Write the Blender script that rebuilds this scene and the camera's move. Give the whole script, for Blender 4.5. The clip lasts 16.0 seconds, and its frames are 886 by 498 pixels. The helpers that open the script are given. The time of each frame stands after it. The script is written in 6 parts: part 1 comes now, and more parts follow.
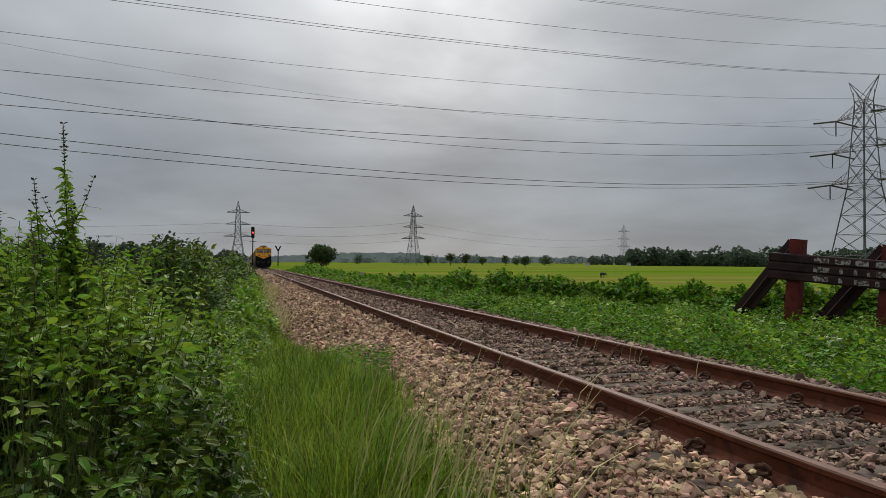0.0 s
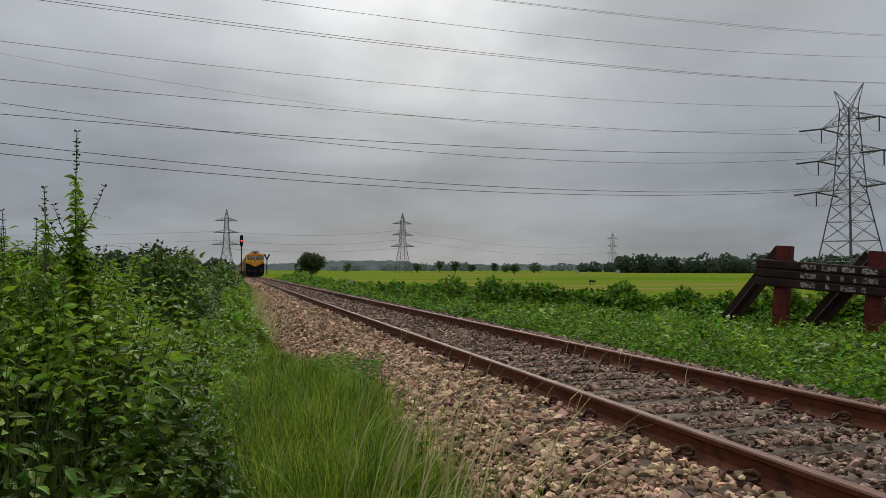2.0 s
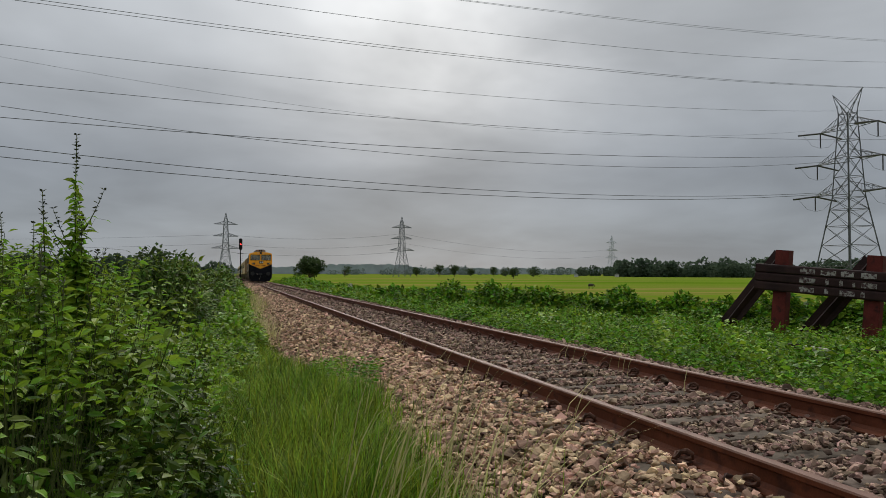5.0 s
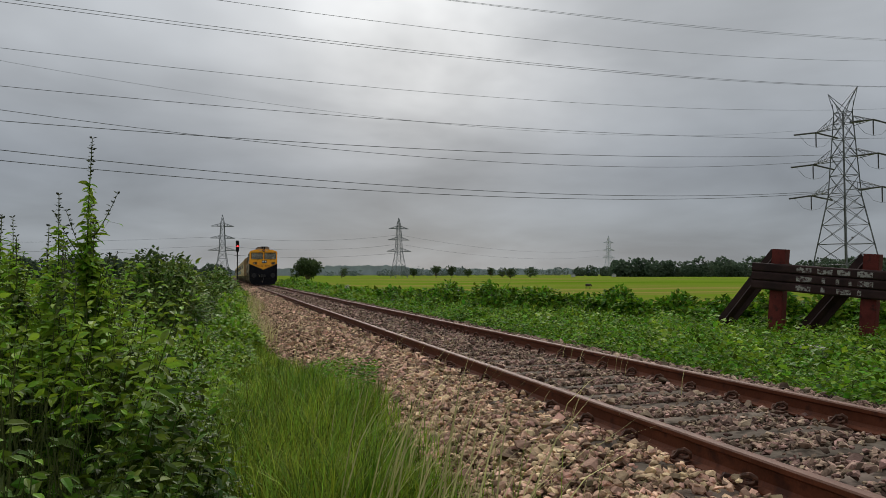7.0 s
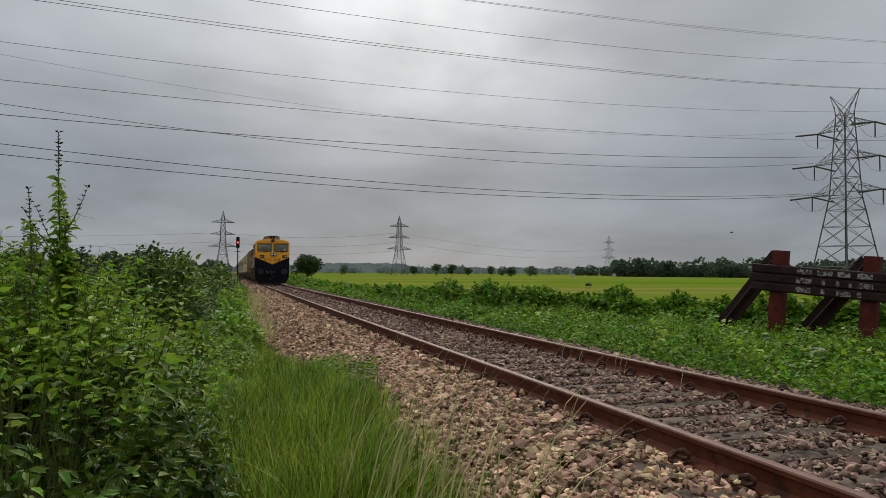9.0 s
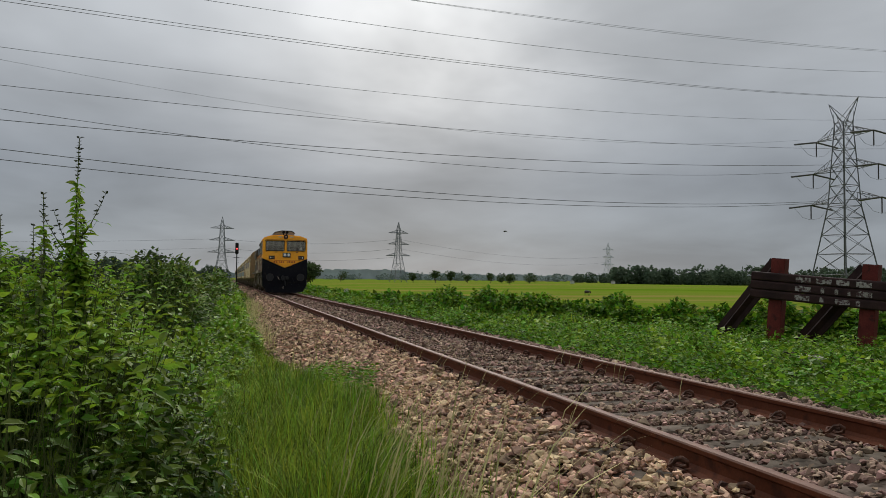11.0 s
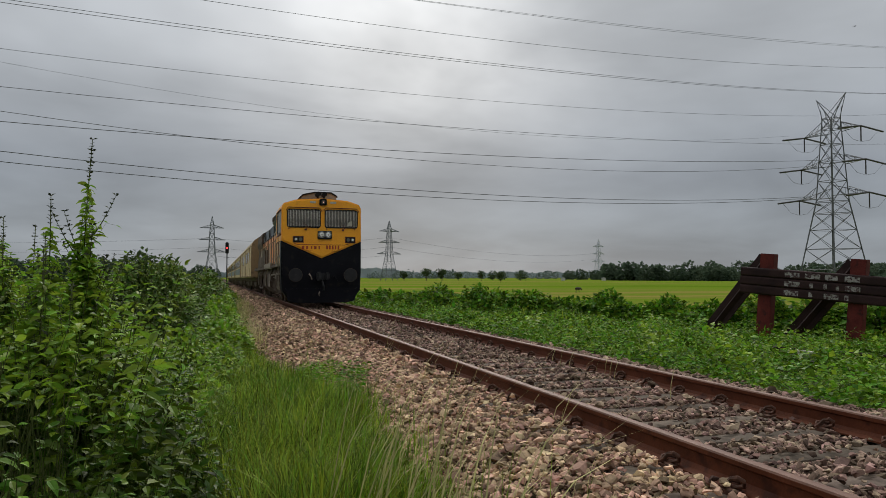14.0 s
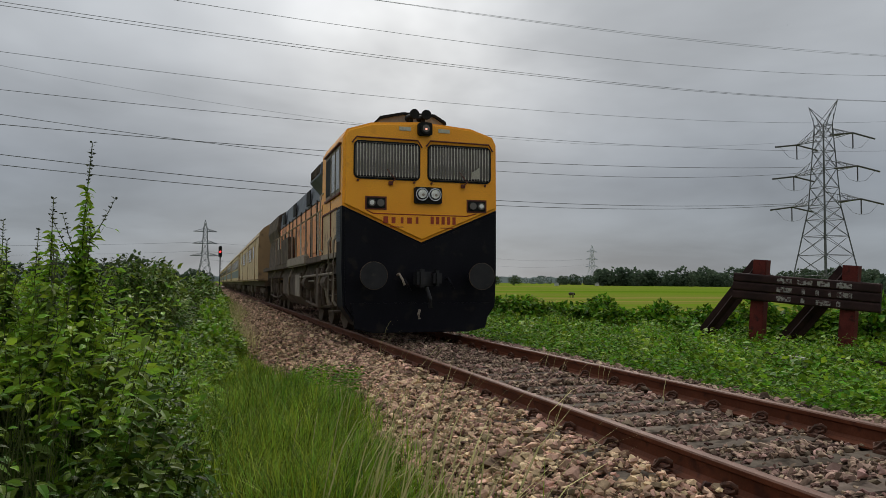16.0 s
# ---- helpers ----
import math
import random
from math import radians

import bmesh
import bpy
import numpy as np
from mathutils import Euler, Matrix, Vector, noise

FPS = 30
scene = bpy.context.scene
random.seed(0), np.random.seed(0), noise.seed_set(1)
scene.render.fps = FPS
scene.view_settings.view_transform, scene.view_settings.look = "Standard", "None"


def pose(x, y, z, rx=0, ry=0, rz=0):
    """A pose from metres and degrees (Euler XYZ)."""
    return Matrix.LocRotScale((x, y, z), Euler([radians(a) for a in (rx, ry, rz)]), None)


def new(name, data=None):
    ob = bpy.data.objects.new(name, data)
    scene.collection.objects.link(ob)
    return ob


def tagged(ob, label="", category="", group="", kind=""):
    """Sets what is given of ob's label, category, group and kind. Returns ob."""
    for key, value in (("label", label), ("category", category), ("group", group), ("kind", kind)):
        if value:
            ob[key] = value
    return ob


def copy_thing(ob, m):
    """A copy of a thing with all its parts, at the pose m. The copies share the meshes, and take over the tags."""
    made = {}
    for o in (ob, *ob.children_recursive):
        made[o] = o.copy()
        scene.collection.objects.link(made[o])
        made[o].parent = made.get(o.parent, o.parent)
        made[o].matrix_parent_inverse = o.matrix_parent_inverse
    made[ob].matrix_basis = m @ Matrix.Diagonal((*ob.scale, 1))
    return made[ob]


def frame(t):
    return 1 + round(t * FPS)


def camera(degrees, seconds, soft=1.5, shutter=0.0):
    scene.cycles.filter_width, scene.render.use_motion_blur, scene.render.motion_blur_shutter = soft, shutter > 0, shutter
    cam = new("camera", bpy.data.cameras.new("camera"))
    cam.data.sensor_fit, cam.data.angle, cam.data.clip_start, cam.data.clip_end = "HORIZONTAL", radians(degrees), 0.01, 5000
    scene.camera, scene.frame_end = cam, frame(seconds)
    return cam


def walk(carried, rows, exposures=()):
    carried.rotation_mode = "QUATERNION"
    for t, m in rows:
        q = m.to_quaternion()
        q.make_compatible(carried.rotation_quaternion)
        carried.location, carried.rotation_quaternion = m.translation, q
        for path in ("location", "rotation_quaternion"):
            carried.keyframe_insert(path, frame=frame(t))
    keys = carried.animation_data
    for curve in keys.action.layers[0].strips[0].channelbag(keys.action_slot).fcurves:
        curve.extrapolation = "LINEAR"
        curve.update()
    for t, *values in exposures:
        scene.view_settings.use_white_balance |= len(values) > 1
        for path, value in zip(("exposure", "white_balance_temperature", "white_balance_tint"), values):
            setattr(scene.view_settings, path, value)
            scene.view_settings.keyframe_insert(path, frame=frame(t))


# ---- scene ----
cam = camera(61.3, 16.0, soft=0.8)
# seconds, yaw, pitch, roll: a hand-held camera that stays on one spot beside the track
TURNS = [
    (0.0, -14.94, 0.95, -0.21), (0.5, -15.20, 1.11, -0.38), (1.0, -15.04, 1.37, 0.07), (1.5, -15.66, 1.61, 0.00),
    (2.0, -15.75, 1.54, -0.01), (2.5, -15.96, 1.71, -0.15), (3.0, -15.83, 1.79, -0.03), (3.5, -15.92, 1.67, -0.30),
    (6.0, -15.86, 2.31, 0.17), (6.5, -16.51, 2.69, -0.21), (7.0, -16.03, 1.90, 0.23), (7.5, -15.56, 2.10, -0.15),
    (8.0, -15.52, 1.89, -0.01), (8.5, -15.71, 1.81, -0.21), (9.0, -16.02, 1.76, -0.31), (11.5, -16.00, 2.52, -0.58),
    (12.0, -15.83, 2.76, -0.63), (12.5, -15.82, 2.84, -0.55), (13.0, -16.18, 2.71, -0.33), (13.5, -16.48, 2.20, 0.03),
    (14.0, -16.78, 2.12, -0.05), (14.5, -16.83, 2.25, 0.04), (15.0, -17.04, 2.31, -0.03), (15.5, -17.20, 2.42, -0.11),
    (16.0, -17.27, 2.48, -0.27)]
EYE = (0.0, 0.0, 1.003)
walk(cam, [(t, pose(*EYE, 90 + pitch, roll, yaw)) for t, yaw, pitch, roll in TURNS])

# ---- world, sun ----
world = bpy.data.worlds.new("overcast_sky")
scene.world = world
world.use_nodes = True
SUN_EL, SUN_AZ = 18.5, 14.0          # degrees above the horizon, degrees right of the track


def build_world():
    nt = world.node_tree
    nt.nodes.clear()
    N, L = nt.nodes.new, nt.links.new
    out, bg = N("ShaderNodeOutputWorld"), N("ShaderNodeBackground")
    sky = N("ShaderNodeTexSky")
    sky.sky_type, sky.sun_disc = "NISHITA", False
    sky.sun_elevation, sky.sun_rotation = radians(SUN_EL), radians(SUN_AZ)
    co = N("ShaderNodeTexCoord")
    # cloud deck: noise on the direction, flattened towards the horizon
    sep = N("ShaderNodeSeparateXYZ")
    L(co.outputs["Generated"], sep.inputs[0])
    zz = N("ShaderNodeMath"); zz.operation = "ADD"; zz.inputs[1].default_value = 0.22
    L(sep.outputs["Z"], zz.inputs[0])
    dx = N("ShaderNodeMath"); dx.operation = "DIVIDE"
    dy = N("ShaderNodeMath"); dy.operation = "DIVIDE"
    L(sep.outputs["X"], dx.inputs[0]); L(zz.outputs[0], dx.inputs[1])
    L(sep.outputs["Y"], dy.inputs[0]); L(zz.outputs[0], dy.inputs[1])
    comb = N("ShaderNodeCombineXYZ")
    L(dx.outputs[0], comb.inputs[0]); L(dy.outputs[0], comb.inputs[1])
    n1 = N("ShaderNodeTexNoise")
    n1.inputs["Scale"].default_value, n1.inputs["Detail"].default_value, n1.inputs["Roughness"].default_value = 1.05, 5, 0.5
    n1.inputs["Distortion"].default_value = 0.25
    L(comb.outputs[0], n1.inputs["Vector"])
    # height ramp: darker band near the horizon, lighter overhead
    hr = N("ShaderNodeValToRGB")
    e = hr.color_ramp.elements
    e[0].position, e[0].color = 0.0, (0.265, 0.297, 0.330, 1)
    e[1].position, e[1].color = 1.0, (0.72, 0.74, 0.76, 1)
    m = hr.color_ramp.elements.new(0.50); m.color = (0.60, 0.63, 0.662, 1)
    m = hr.color_ramp.elements.new(0.13); m.color = (0.250, 0.276, 0.312, 1)
    m = hr.color_ramp.elements.new(0.28); m.color = (0.430, 0.456, 0.488, 1)
    L(sep.outputs["Z"], hr.inputs[0])
    cl = N("ShaderNodeMapRange")
    cl.inputs["From Min"].default_value, cl.inputs["From Max"].default_value = 0.3, 0.7
    cl.inputs["To Min"].default_value, cl.inputs["To Max"].default_value = 0.78, 1.24
    L(n1.outputs["Fac"], cl.inputs["Value"])
    mul = N("ShaderNodeMix"); mul.data_type, mul.blend_type = "RGBA", "MULTIPLY"
    mul.inputs["Factor"].default_value = 1
    L(hr.outputs[0], mul.inputs["A"]); L(cl.outputs[0], mul.inputs["B"])
    # the sun behind thin cloud: a wide soft glow
    sd = Vector((math.sin(radians(SUN_AZ)) * math.cos(radians(SUN_EL)), math.cos(radians(SUN_AZ)) * math.cos(radians(SUN_EL)), math.sin(radians(SUN_EL))))
    dot = N("ShaderNodeVectorMath"); dot.operation = "DOT_PRODUCT"
    nrm = N("ShaderNodeVectorMath"); nrm.operation = "NORMALIZE"
    L(co.outputs["Generated"], nrm.inputs[0]); L(nrm.outputs[0], dot.inputs[0]); dot.inputs[1].default_value = sd
    gl = N("ShaderNodeValToRGB")
    g = gl.color_ramp.elements
    g[0].position, g[0].color = 0.925, (0, 0, 0, 1)
    g[1].position, g[1].color = 1.0, (0.50, 0.49, 0.47, 1)
    m = gl.color_ramp.elements.new(0.962); m.color = (0.06, 0.06, 0.06, 1)
    m = gl.color_ramp.elements.new(0.986); m.color = (0.21, 0.206, 0.20, 1)
    L(dot.outputs["Value"], gl.inputs[0])
    # the glow breaks up with the clouds
    n2 = N("ShaderNodeMapRange")
    n2.inputs["From Min"].default_value, n2.inputs["From Max"].default_value = 0.35, 0.65
    n2.inputs["To Min"].default_value, n2.inputs["To Max"].default_value = 0.35, 1.3
    L(n1.outputs["Fac"], n2.inputs["Value"])
    # thicker cloud low down dims the glow
    low = N("ShaderNodeMapRange")
    low.inputs["From Min"].default_value, low.inputs["From Max"].default_value = 0.06, 0.27
    L(sep.outputs["Z"], low.inputs["Value"])
    thin = N("ShaderNodeMath"); thin.operation = "MULTIPLY"
    L(n2.outputs[0], thin.inputs[0]); L(low.outputs[0], thin.inputs[1])
    gm = N("ShaderNodeMix"); gm.data_type, gm.blend_type = "RGBA", "MULTIPLY"
    gm.inputs["Factor"].default_value = 1
    L(gl.outputs[0], gm.inputs["A"]); L(thin.outputs[0], gm.inputs["B"])
    add = N("ShaderNodeMix"); add.data_type, add.blend_type = "RGBA", "ADD"
    add.inputs["Factor"].default_value = 1
    L(mul.outputs["Result"], add.inputs["A"]); L(gm.outputs["Result"], add.inputs["B"])
    # a little of the clear sky above the deck tints it
    add2 = N("ShaderNodeMix"); add2.data_type, add2.blend_type = "RGBA", "ADD"
    add2.inputs["Factor"].default_value = 0.002
    L(add.outputs["Result"], add2.inputs["A"]); L(sky.outputs[0], add2.inputs["B"])
    L(add2.outputs["Result"], bg.inputs["Color"])
    bg.inputs["Strength"].default_value = 1.0
    L(bg.outputs[0], out.inputs[0])


build_world()
sun = new("sun", bpy.data.lights.new("sun", "SUN"))
sun.data.energy, sun.data.angle, sun.data.color = 2.1, radians(40), (1.0, 0.95, 0.88)
sun.rotation_euler = Euler((radians(90 - SUN_EL - 20), 0, radians(180 - SUN_AZ)))
scene.view_settings.exposure = 0.0


# ---- materials ----
def surface(name, c1, c2, scale=3.0, rough=0.7, metal=0.0, bump=0.0, fine=40.0, vary=0.0, spread="", trans=0.0, coat=0.0, c3=None, spots=0.62, spec=0.35):
    """Two colours mixed by broad noise, fine grain on top, relief, and variation from piece to piece (spread: object or island)."""
    m = bpy.data.materials.new(name)
    m.use_nodes = True
    nt = m.node_tree
    N, L = nt.nodes.new, nt.links.new
    bsdf = nt.nodes["Principled BSDF"]
    co = N("ShaderNodeTexCoord")
    n1, n2 = N("ShaderNodeTexNoise"), N("ShaderNodeTexNoise")
    n1.inputs["Scale"].default_value, n1.inputs["Detail"].default_value = scale, 6
    n2.inputs["Scale"].default_value, n2.inputs["Detail"].default_value = fine, 3
    L(co.outputs["Object"], n1.inputs["Vector"]); L(co.outputs["Object"], n2.inputs["Vector"])
    r = N("ShaderNodeMapRange")
    r.inputs["From Min"].default_value, r.inputs["From Max"].default_value = 0.32, 0.68
    L(n1.outputs["Fac"], r.inputs["Value"])
    mix = N("ShaderNodeMix"); mix.data_type = "RGBA"
    mix.inputs["A"].default_value, mix.inputs["B"].default_value = (*c1, 1), (*c2, 1)
    L(r.outputs[0], mix.inputs["Factor"])
    col = mix.outputs["Result"]
    if c3:
        st = N("ShaderNodeMapRange")
        st.inputs["From Min"].default_value, st.inputs["From Max"].default_value = spots - 0.05, spots + 0.06
        n3 = N("ShaderNodeTexNoise")
        n3.inputs["Scale"].default_value, n3.inputs["Detail"].default_value = scale * 2.3, 8
        L(co.outputs["Object"], n3.inputs["Vector"]); L(n3.outputs["Fac"], st.inputs["Value"])
        mx = N("ShaderNodeMix"); mx.data_type = "RGBA"
        L(st.outputs[0], mx.inputs["Factor"]); L(col, mx.inputs["A"]); mx.inputs["B"].default_value = (*c3, 1)
        col = mx.outputs["Result"]
    hsv = N("ShaderNodeHueSaturation")
    L(col, hsv.inputs["Color"])
    val = N("ShaderNodeMapRange")
    val.inputs["From Min"].default_value, val.inputs["From Max"].default_value = 0.3, 0.7
    val.inputs["To Min"].default_value, val.inputs["To Max"].default_value = 0.85, 1.15
    L(n2.outputs["Fac"], val.inputs["Value"])
    last = val.outputs[0]
    if spread:
        rnd = N("ShaderNodeObjectInfo").outputs["Random"] if spread == "object" else N("ShaderNodeNewGeometry").outputs["Random Per Island"]
        rr = N("ShaderNodeMapRange")
        rr.inputs["To Min"].default_value, rr.inputs["To Max"].default_value = 1 - vary, 1 + vary
        L(rnd, rr.inputs["Value"])
        mm = N("ShaderNodeMath"); mm.operation = "MULTIPLY"
        L(last, mm.inputs[0]); L(rr.outputs[0], mm.inputs[1])
        last = mm.outputs[0]
        hu = N("ShaderNodeMapRange")
        hu.inputs["To Min"].default_value, hu.inputs["To Max"].default_value = 0.5 - vary * 0.05, 0.5 + vary * 0.04
        wn = N("ShaderNodeTexWhiteNoise"); wn.noise_dimensions = "1D"
        L(rnd, wn.inputs["W"]); L(wn.outputs["Value"], hu.inputs["Value"]); L(hu.outputs[0], hsv.inputs["Hue"])
    L(last, hsv.inputs["Value"])
    L(hsv.outputs[0], bsdf.inputs["Base Color"])
    bsdf.inputs["Roughness"].default_value, bsdf.inputs["Metallic"].default_value = rough, metal
    bsdf.inputs["Coat Weight"].default_value = coat
    bsdf.inputs["Specular IOR Level"].default_value = spec
    if bump:
        b = N("ShaderNodeBump")
        b.inputs["Strength"].default_value, b.inputs["Distance"].default_value = 0.7, bump
        L(n2.outputs["Fac"], b.inputs["Height"]); L(b.outputs[0], bsdf.inputs["Normal"])
    if trans:
        tr = N("ShaderNodeBsdfTranslucent")
        L(hsv.outputs[0], tr.inputs["Color"])
        ms = N("ShaderNodeMixShader"); ms.inputs[0].default_value = trans
        L(bsdf.outputs[0], ms.inputs[1]); L(tr.outputs[0], ms.inputs[2])
        L(ms.outputs[0], nt.nodes["Material Output"].inputs["Surface"])
    return m


def glow(name, color, strength):
    m = bpy.data.materials.new(name)
    m.use_nodes = True
    b = m.node_tree.nodes["Principled BSDF"]
    b.inputs["Base Color"].default_value = b.inputs["Emission Color"].default_value = (*color, 1)
    b.inputs["Emission Strength"].default_value = strength
    return m


M_rail = surface("rusty_rail", (0.085, 0.024, 0.010), (0.135, 0.042, 0.020), 2.5, 0.65, 0.0, 0.001, 60, c3=(0.055, 0.018, 0.010), spec=0.15)
M_railtop = surface("worn_rail_head", (0.110, 0.052, 0.034), (0.175, 0.088, 0.060), 4, 0.6, 0.1, 0.0005, 90, spec=0.25)
M_sleeper = surface("weathered_concrete", (0.085, 0.066, 0.052), (0.155, 0.124, 0.098), 3, 0.9, 0, 0.004, 35, 0.2, "object", c3=(0.05, 0.038, 0.027), spec=0.1)
M_clip = surface("rusty_clip", (0.06, 0.03, 0.02), (0.12, 0.055, 0.035), 20, 0.7, 0.4)
M_stone = surface("ballast_stone", (0.155, 0.103, 0.074), (0.36, 0.256, 0.192), 5, 0.9, 0, 0.004, 55, 0.7, "island", c3=(0.070, 0.045, 0.033), spec=0.12)
M_stone_tan = surface("dusty_ballast_stone", (0.29, 0.193, 0.125), (0.555, 0.392, 0.262), 5, 0.92, 0, 0.004, 55, 0.7, "island", c3=(0.14, 0.085, 0.053), spec=0.1)
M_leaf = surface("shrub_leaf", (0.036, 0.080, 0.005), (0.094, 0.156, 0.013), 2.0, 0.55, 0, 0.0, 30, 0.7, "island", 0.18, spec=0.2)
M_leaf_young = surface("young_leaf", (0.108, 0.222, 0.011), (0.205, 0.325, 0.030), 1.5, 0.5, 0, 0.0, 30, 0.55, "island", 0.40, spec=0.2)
M_cab_side = surface("faded_cream_panel", (0.46, 0.30, 0.16), (0.58, 0.40, 0.23), 1.5, 0.6, c3=(0.30, 0.19, 0.11))
M_leaf_dark = surface("vine_leaf", (0.055, 0.112, 0.014), (0.135, 0.205, 0.034), 1.5, 0.6, 0, 0.0, 30, 0.7, "island", 0.2, spec=0.2)
M_leaf_lime = surface("herb_leaf", (0.057, 0.148, 0.007), (0.138, 0.260, 0.018), 0.8, 0.65, 0, 0.0, 30, 0.7, "island", 0.30, spec=0.1)
M_grass = surface("grass_blade", (0.064, 0.138, 0.008), (0.225, 0.310, 0.032), 1.6, 0.6, 0, 0.0, 30, 0.8, "island", 0.32, spec=0.1)
M_dry = surface("dry_grass", (0.34, 0.315, 0.12), (0.50, 0.445, 0.20), 2.0, 0.7, 0, 0.0, 30, 0.3, "island", 0.3)
M_stem = surface("weed_stem", (0.040, 0.062, 0.014), (0.085, 0.092, 0.028), 6, 0.8, spec=0.1)
M_spike = surface("flower_spike", (0.035, 0.045, 0.022), (0.075, 0.08, 0.045), 12, 0.8, vary=0.3, spread="island")
M_tree = surface("tree_foliage", (0.040, 0.066, 0.026), (0.075, 0.106, 0.040), 0.6, 0.85, 0, 0, 8, 0.3, "island", 0.3, spec=0.05)
# leaf green dulled and turned bluish, a painted-in haze of distance
M_wood_far = surface("haze_tinted_foliage", (0.054, 0.084, 0.054), (0.090, 0.120, 0.078), 0.08, 0.95, 0, 0, 1.0, 0.25, "island", 0.45, spec=0.0)
# pale blue-grey base colour carries the haze lying before the ridge
M_backdrop = surface("haze_tinted_woods", (0.25, 0.295, 0.325), (0.31, 0.355, 0.385), 0.004, 1.0, 0, 0, 0.05, spec=0.0)
# hedge green greyed and lightened: distance haze mixed into the base colour
M_hazewood = surface("haze_tinted_hedge", (0.105, 0.140, 0.130), (0.15, 0.185, 0.170), 0.05, 1.0, 0, 0, 0.6, 0.15, "island", 0.45, spec=0.0)
M_bark = surface("bark", (0.06, 0.045, 0.03), (0.11, 0.08, 0.055), 4, 0.9, 0, 0.01, 20)
M_steel = surface("galvanised_lattice", (0.070, 0.076, 0.080), (0.115, 0.118, 0.122), 0.8, 0.6, 0.4)
# two paler, bluer copies of the lattice steel, distance haze put into the colour
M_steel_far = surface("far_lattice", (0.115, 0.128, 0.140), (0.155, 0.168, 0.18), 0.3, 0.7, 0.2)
M_steel_hazy = surface("haze_tinted_lattice", (0.34, 0.37, 0.40), (0.40, 0.43, 0.46), 0.3, 0.9, 0.0, spec=0.0)
M_insul = surface("insulator_string", (0.025, 0.022, 0.022), (0.05, 0.045, 0.045), 3, 0.35)
M_wire = surface("conductor", (0.07, 0.073, 0.078), (0.11, 0.113, 0.118), 0.2, 0.6, 0.3)
M_bufred = surface("red_oxide_steel", (0.075, 0.013, 0.011), (0.135, 0.026, 0.020), 3, 0.65, 0.0, 0.002, 40, c3=(0.04, 0.013, 0.012), spec=0.15)
M_bufdark = surface("tarred_steel", (0.020, 0.010, 0.010), (0.040, 0.020, 0.018), 3, 0.65, 0.0, 0.002, 40, spec=0.15)
M_white = surface("flaked_white_paint", (0.20, 0.185, 0.17), (0.36, 0.34, 0.31), 8, 0.8, 0, 0.001, 60, c3=(0.05, 0.025, 0.025), spots=0.52)
M_yellow = surface("loco_yellow_paint", (0.86, 0.335, 0.012), (0.92, 0.395, 0.018), 1.2, 0.45, 0, 0.0003, 60, c3=(0.68, 0.26, 0.015), spots=0.68, coat=0.1)
M_orange = surface("loco_orange_paint", (0.74, 0.27, 0.085), (0.84, 0.39, 0.17), 1.5, 0.5, 0, 0, 40, c3=(0.30, 0.105, 0.05))
M_navy = surface("loco_black_paint", (0.0042, 0.0042, 0.0070), (0.0077, 0.0077, 0.0112), 1.5, 0.55, 0, 0, 30, c3=(0.016, 0.014, 0.013), spec=0.10)
M_blue = surface("loco_roof_blue", (0.085, 0.098, 0.125), (0.135, 0.15, 0.18), 1.5, 0.6)
M_brownline = surface("brown_line_paint", (0.10, 0.022, 0.012), (0.13, 0.032, 0.018), 5, 0.6)
M_bufface = surface("worn_buffer_face", (0.009, 0.009, 0.011), (0.019, 0.018, 0.020), 4, 0.5, 0.1, c3=(0.032, 0.028, 0.026), spots=0.66)
M_redline = surface("red_line_paint", (0.28, 0.035, 0.012), (0.34, 0.05, 0.02), 5, 0.6)
M_rubber = surface("black_rubber", (0.010, 0.010, 0.010), (0.017, 0.017, 0.017), 8, 0.7, spec=0.1)
M_under = surface("grimy_running_gear", (0.062, 0.045, 0.034), (0.135, 0.100, 0.076), 3, 0.8, 0.1, 0.003, 20, spec=0.15)
M_dusty = surface("dusty_grey_steel", (0.20, 0.165, 0.13), (0.32, 0.265, 0.21), 2, 0.8, 0.1, 0.002, 20)
M_cream = surface("coach_cream_paint", (0.50, 0.355, 0.20), (0.60, 0.455, 0.28), 0.7, 0.6, 0, 0.001, 15, c3=(0.34, 0.215, 0.105), spots=0.62)
M_coachend = surface("coach_end_brown", (0.20, 0.125, 0.06), (0.27, 0.17, 0.085), 1.0, 0.7, c3=(0.10, 0.065, 0.04))
M_coachroof = surface("coach_roof", (0.24, 0.20, 0.15), (0.32, 0.27, 0.21), 0.6, 0.8)
M_band = surface("coach_blue_band", (0.12, 0.15, 0.17), (0.18, 0.20, 0.22), 0.8, 0.6)
M_chrome = surface("lamp_rim", (0.5, 0.5, 0.5), (0.6, 0.6, 0.6), 8, 0.25, 0.9)
M_lamp = surface("headlamp_glass", (0.55, 0.55, 0.52), (0.8, 0.8, 0.76), 14, 0.12, 0.0, coat=0.6)
M_sash = surface("dull_window_glass", (0.17, 0.17, 0.165), (0.25, 0.245, 0.235), 3, 0.25, 0.0, coat=0.3)
M_grille = surface("window_bar", (0.46, 0.42, 0.37), (0.60, 0.55, 0.49), 8, 0.6, 0.1)
M_plate = surface("plate_white", (0.40, 0.375, 0.31), (0.52, 0.49, 0.41), 9, 0.6)
M_glass = bpy.data.materials.new("dark_window_glass")
M_glass.use_nodes = True
_b = M_glass.node_tree.nodes["Principled BSDF"]
_b.inputs["Base Color"].default_value, _b.inputs["Roughness"].default_value = (0.11, 0.097, 0.082, 1), 0.18
_b.inputs["Specular IOR Level"].default_value = 0.6
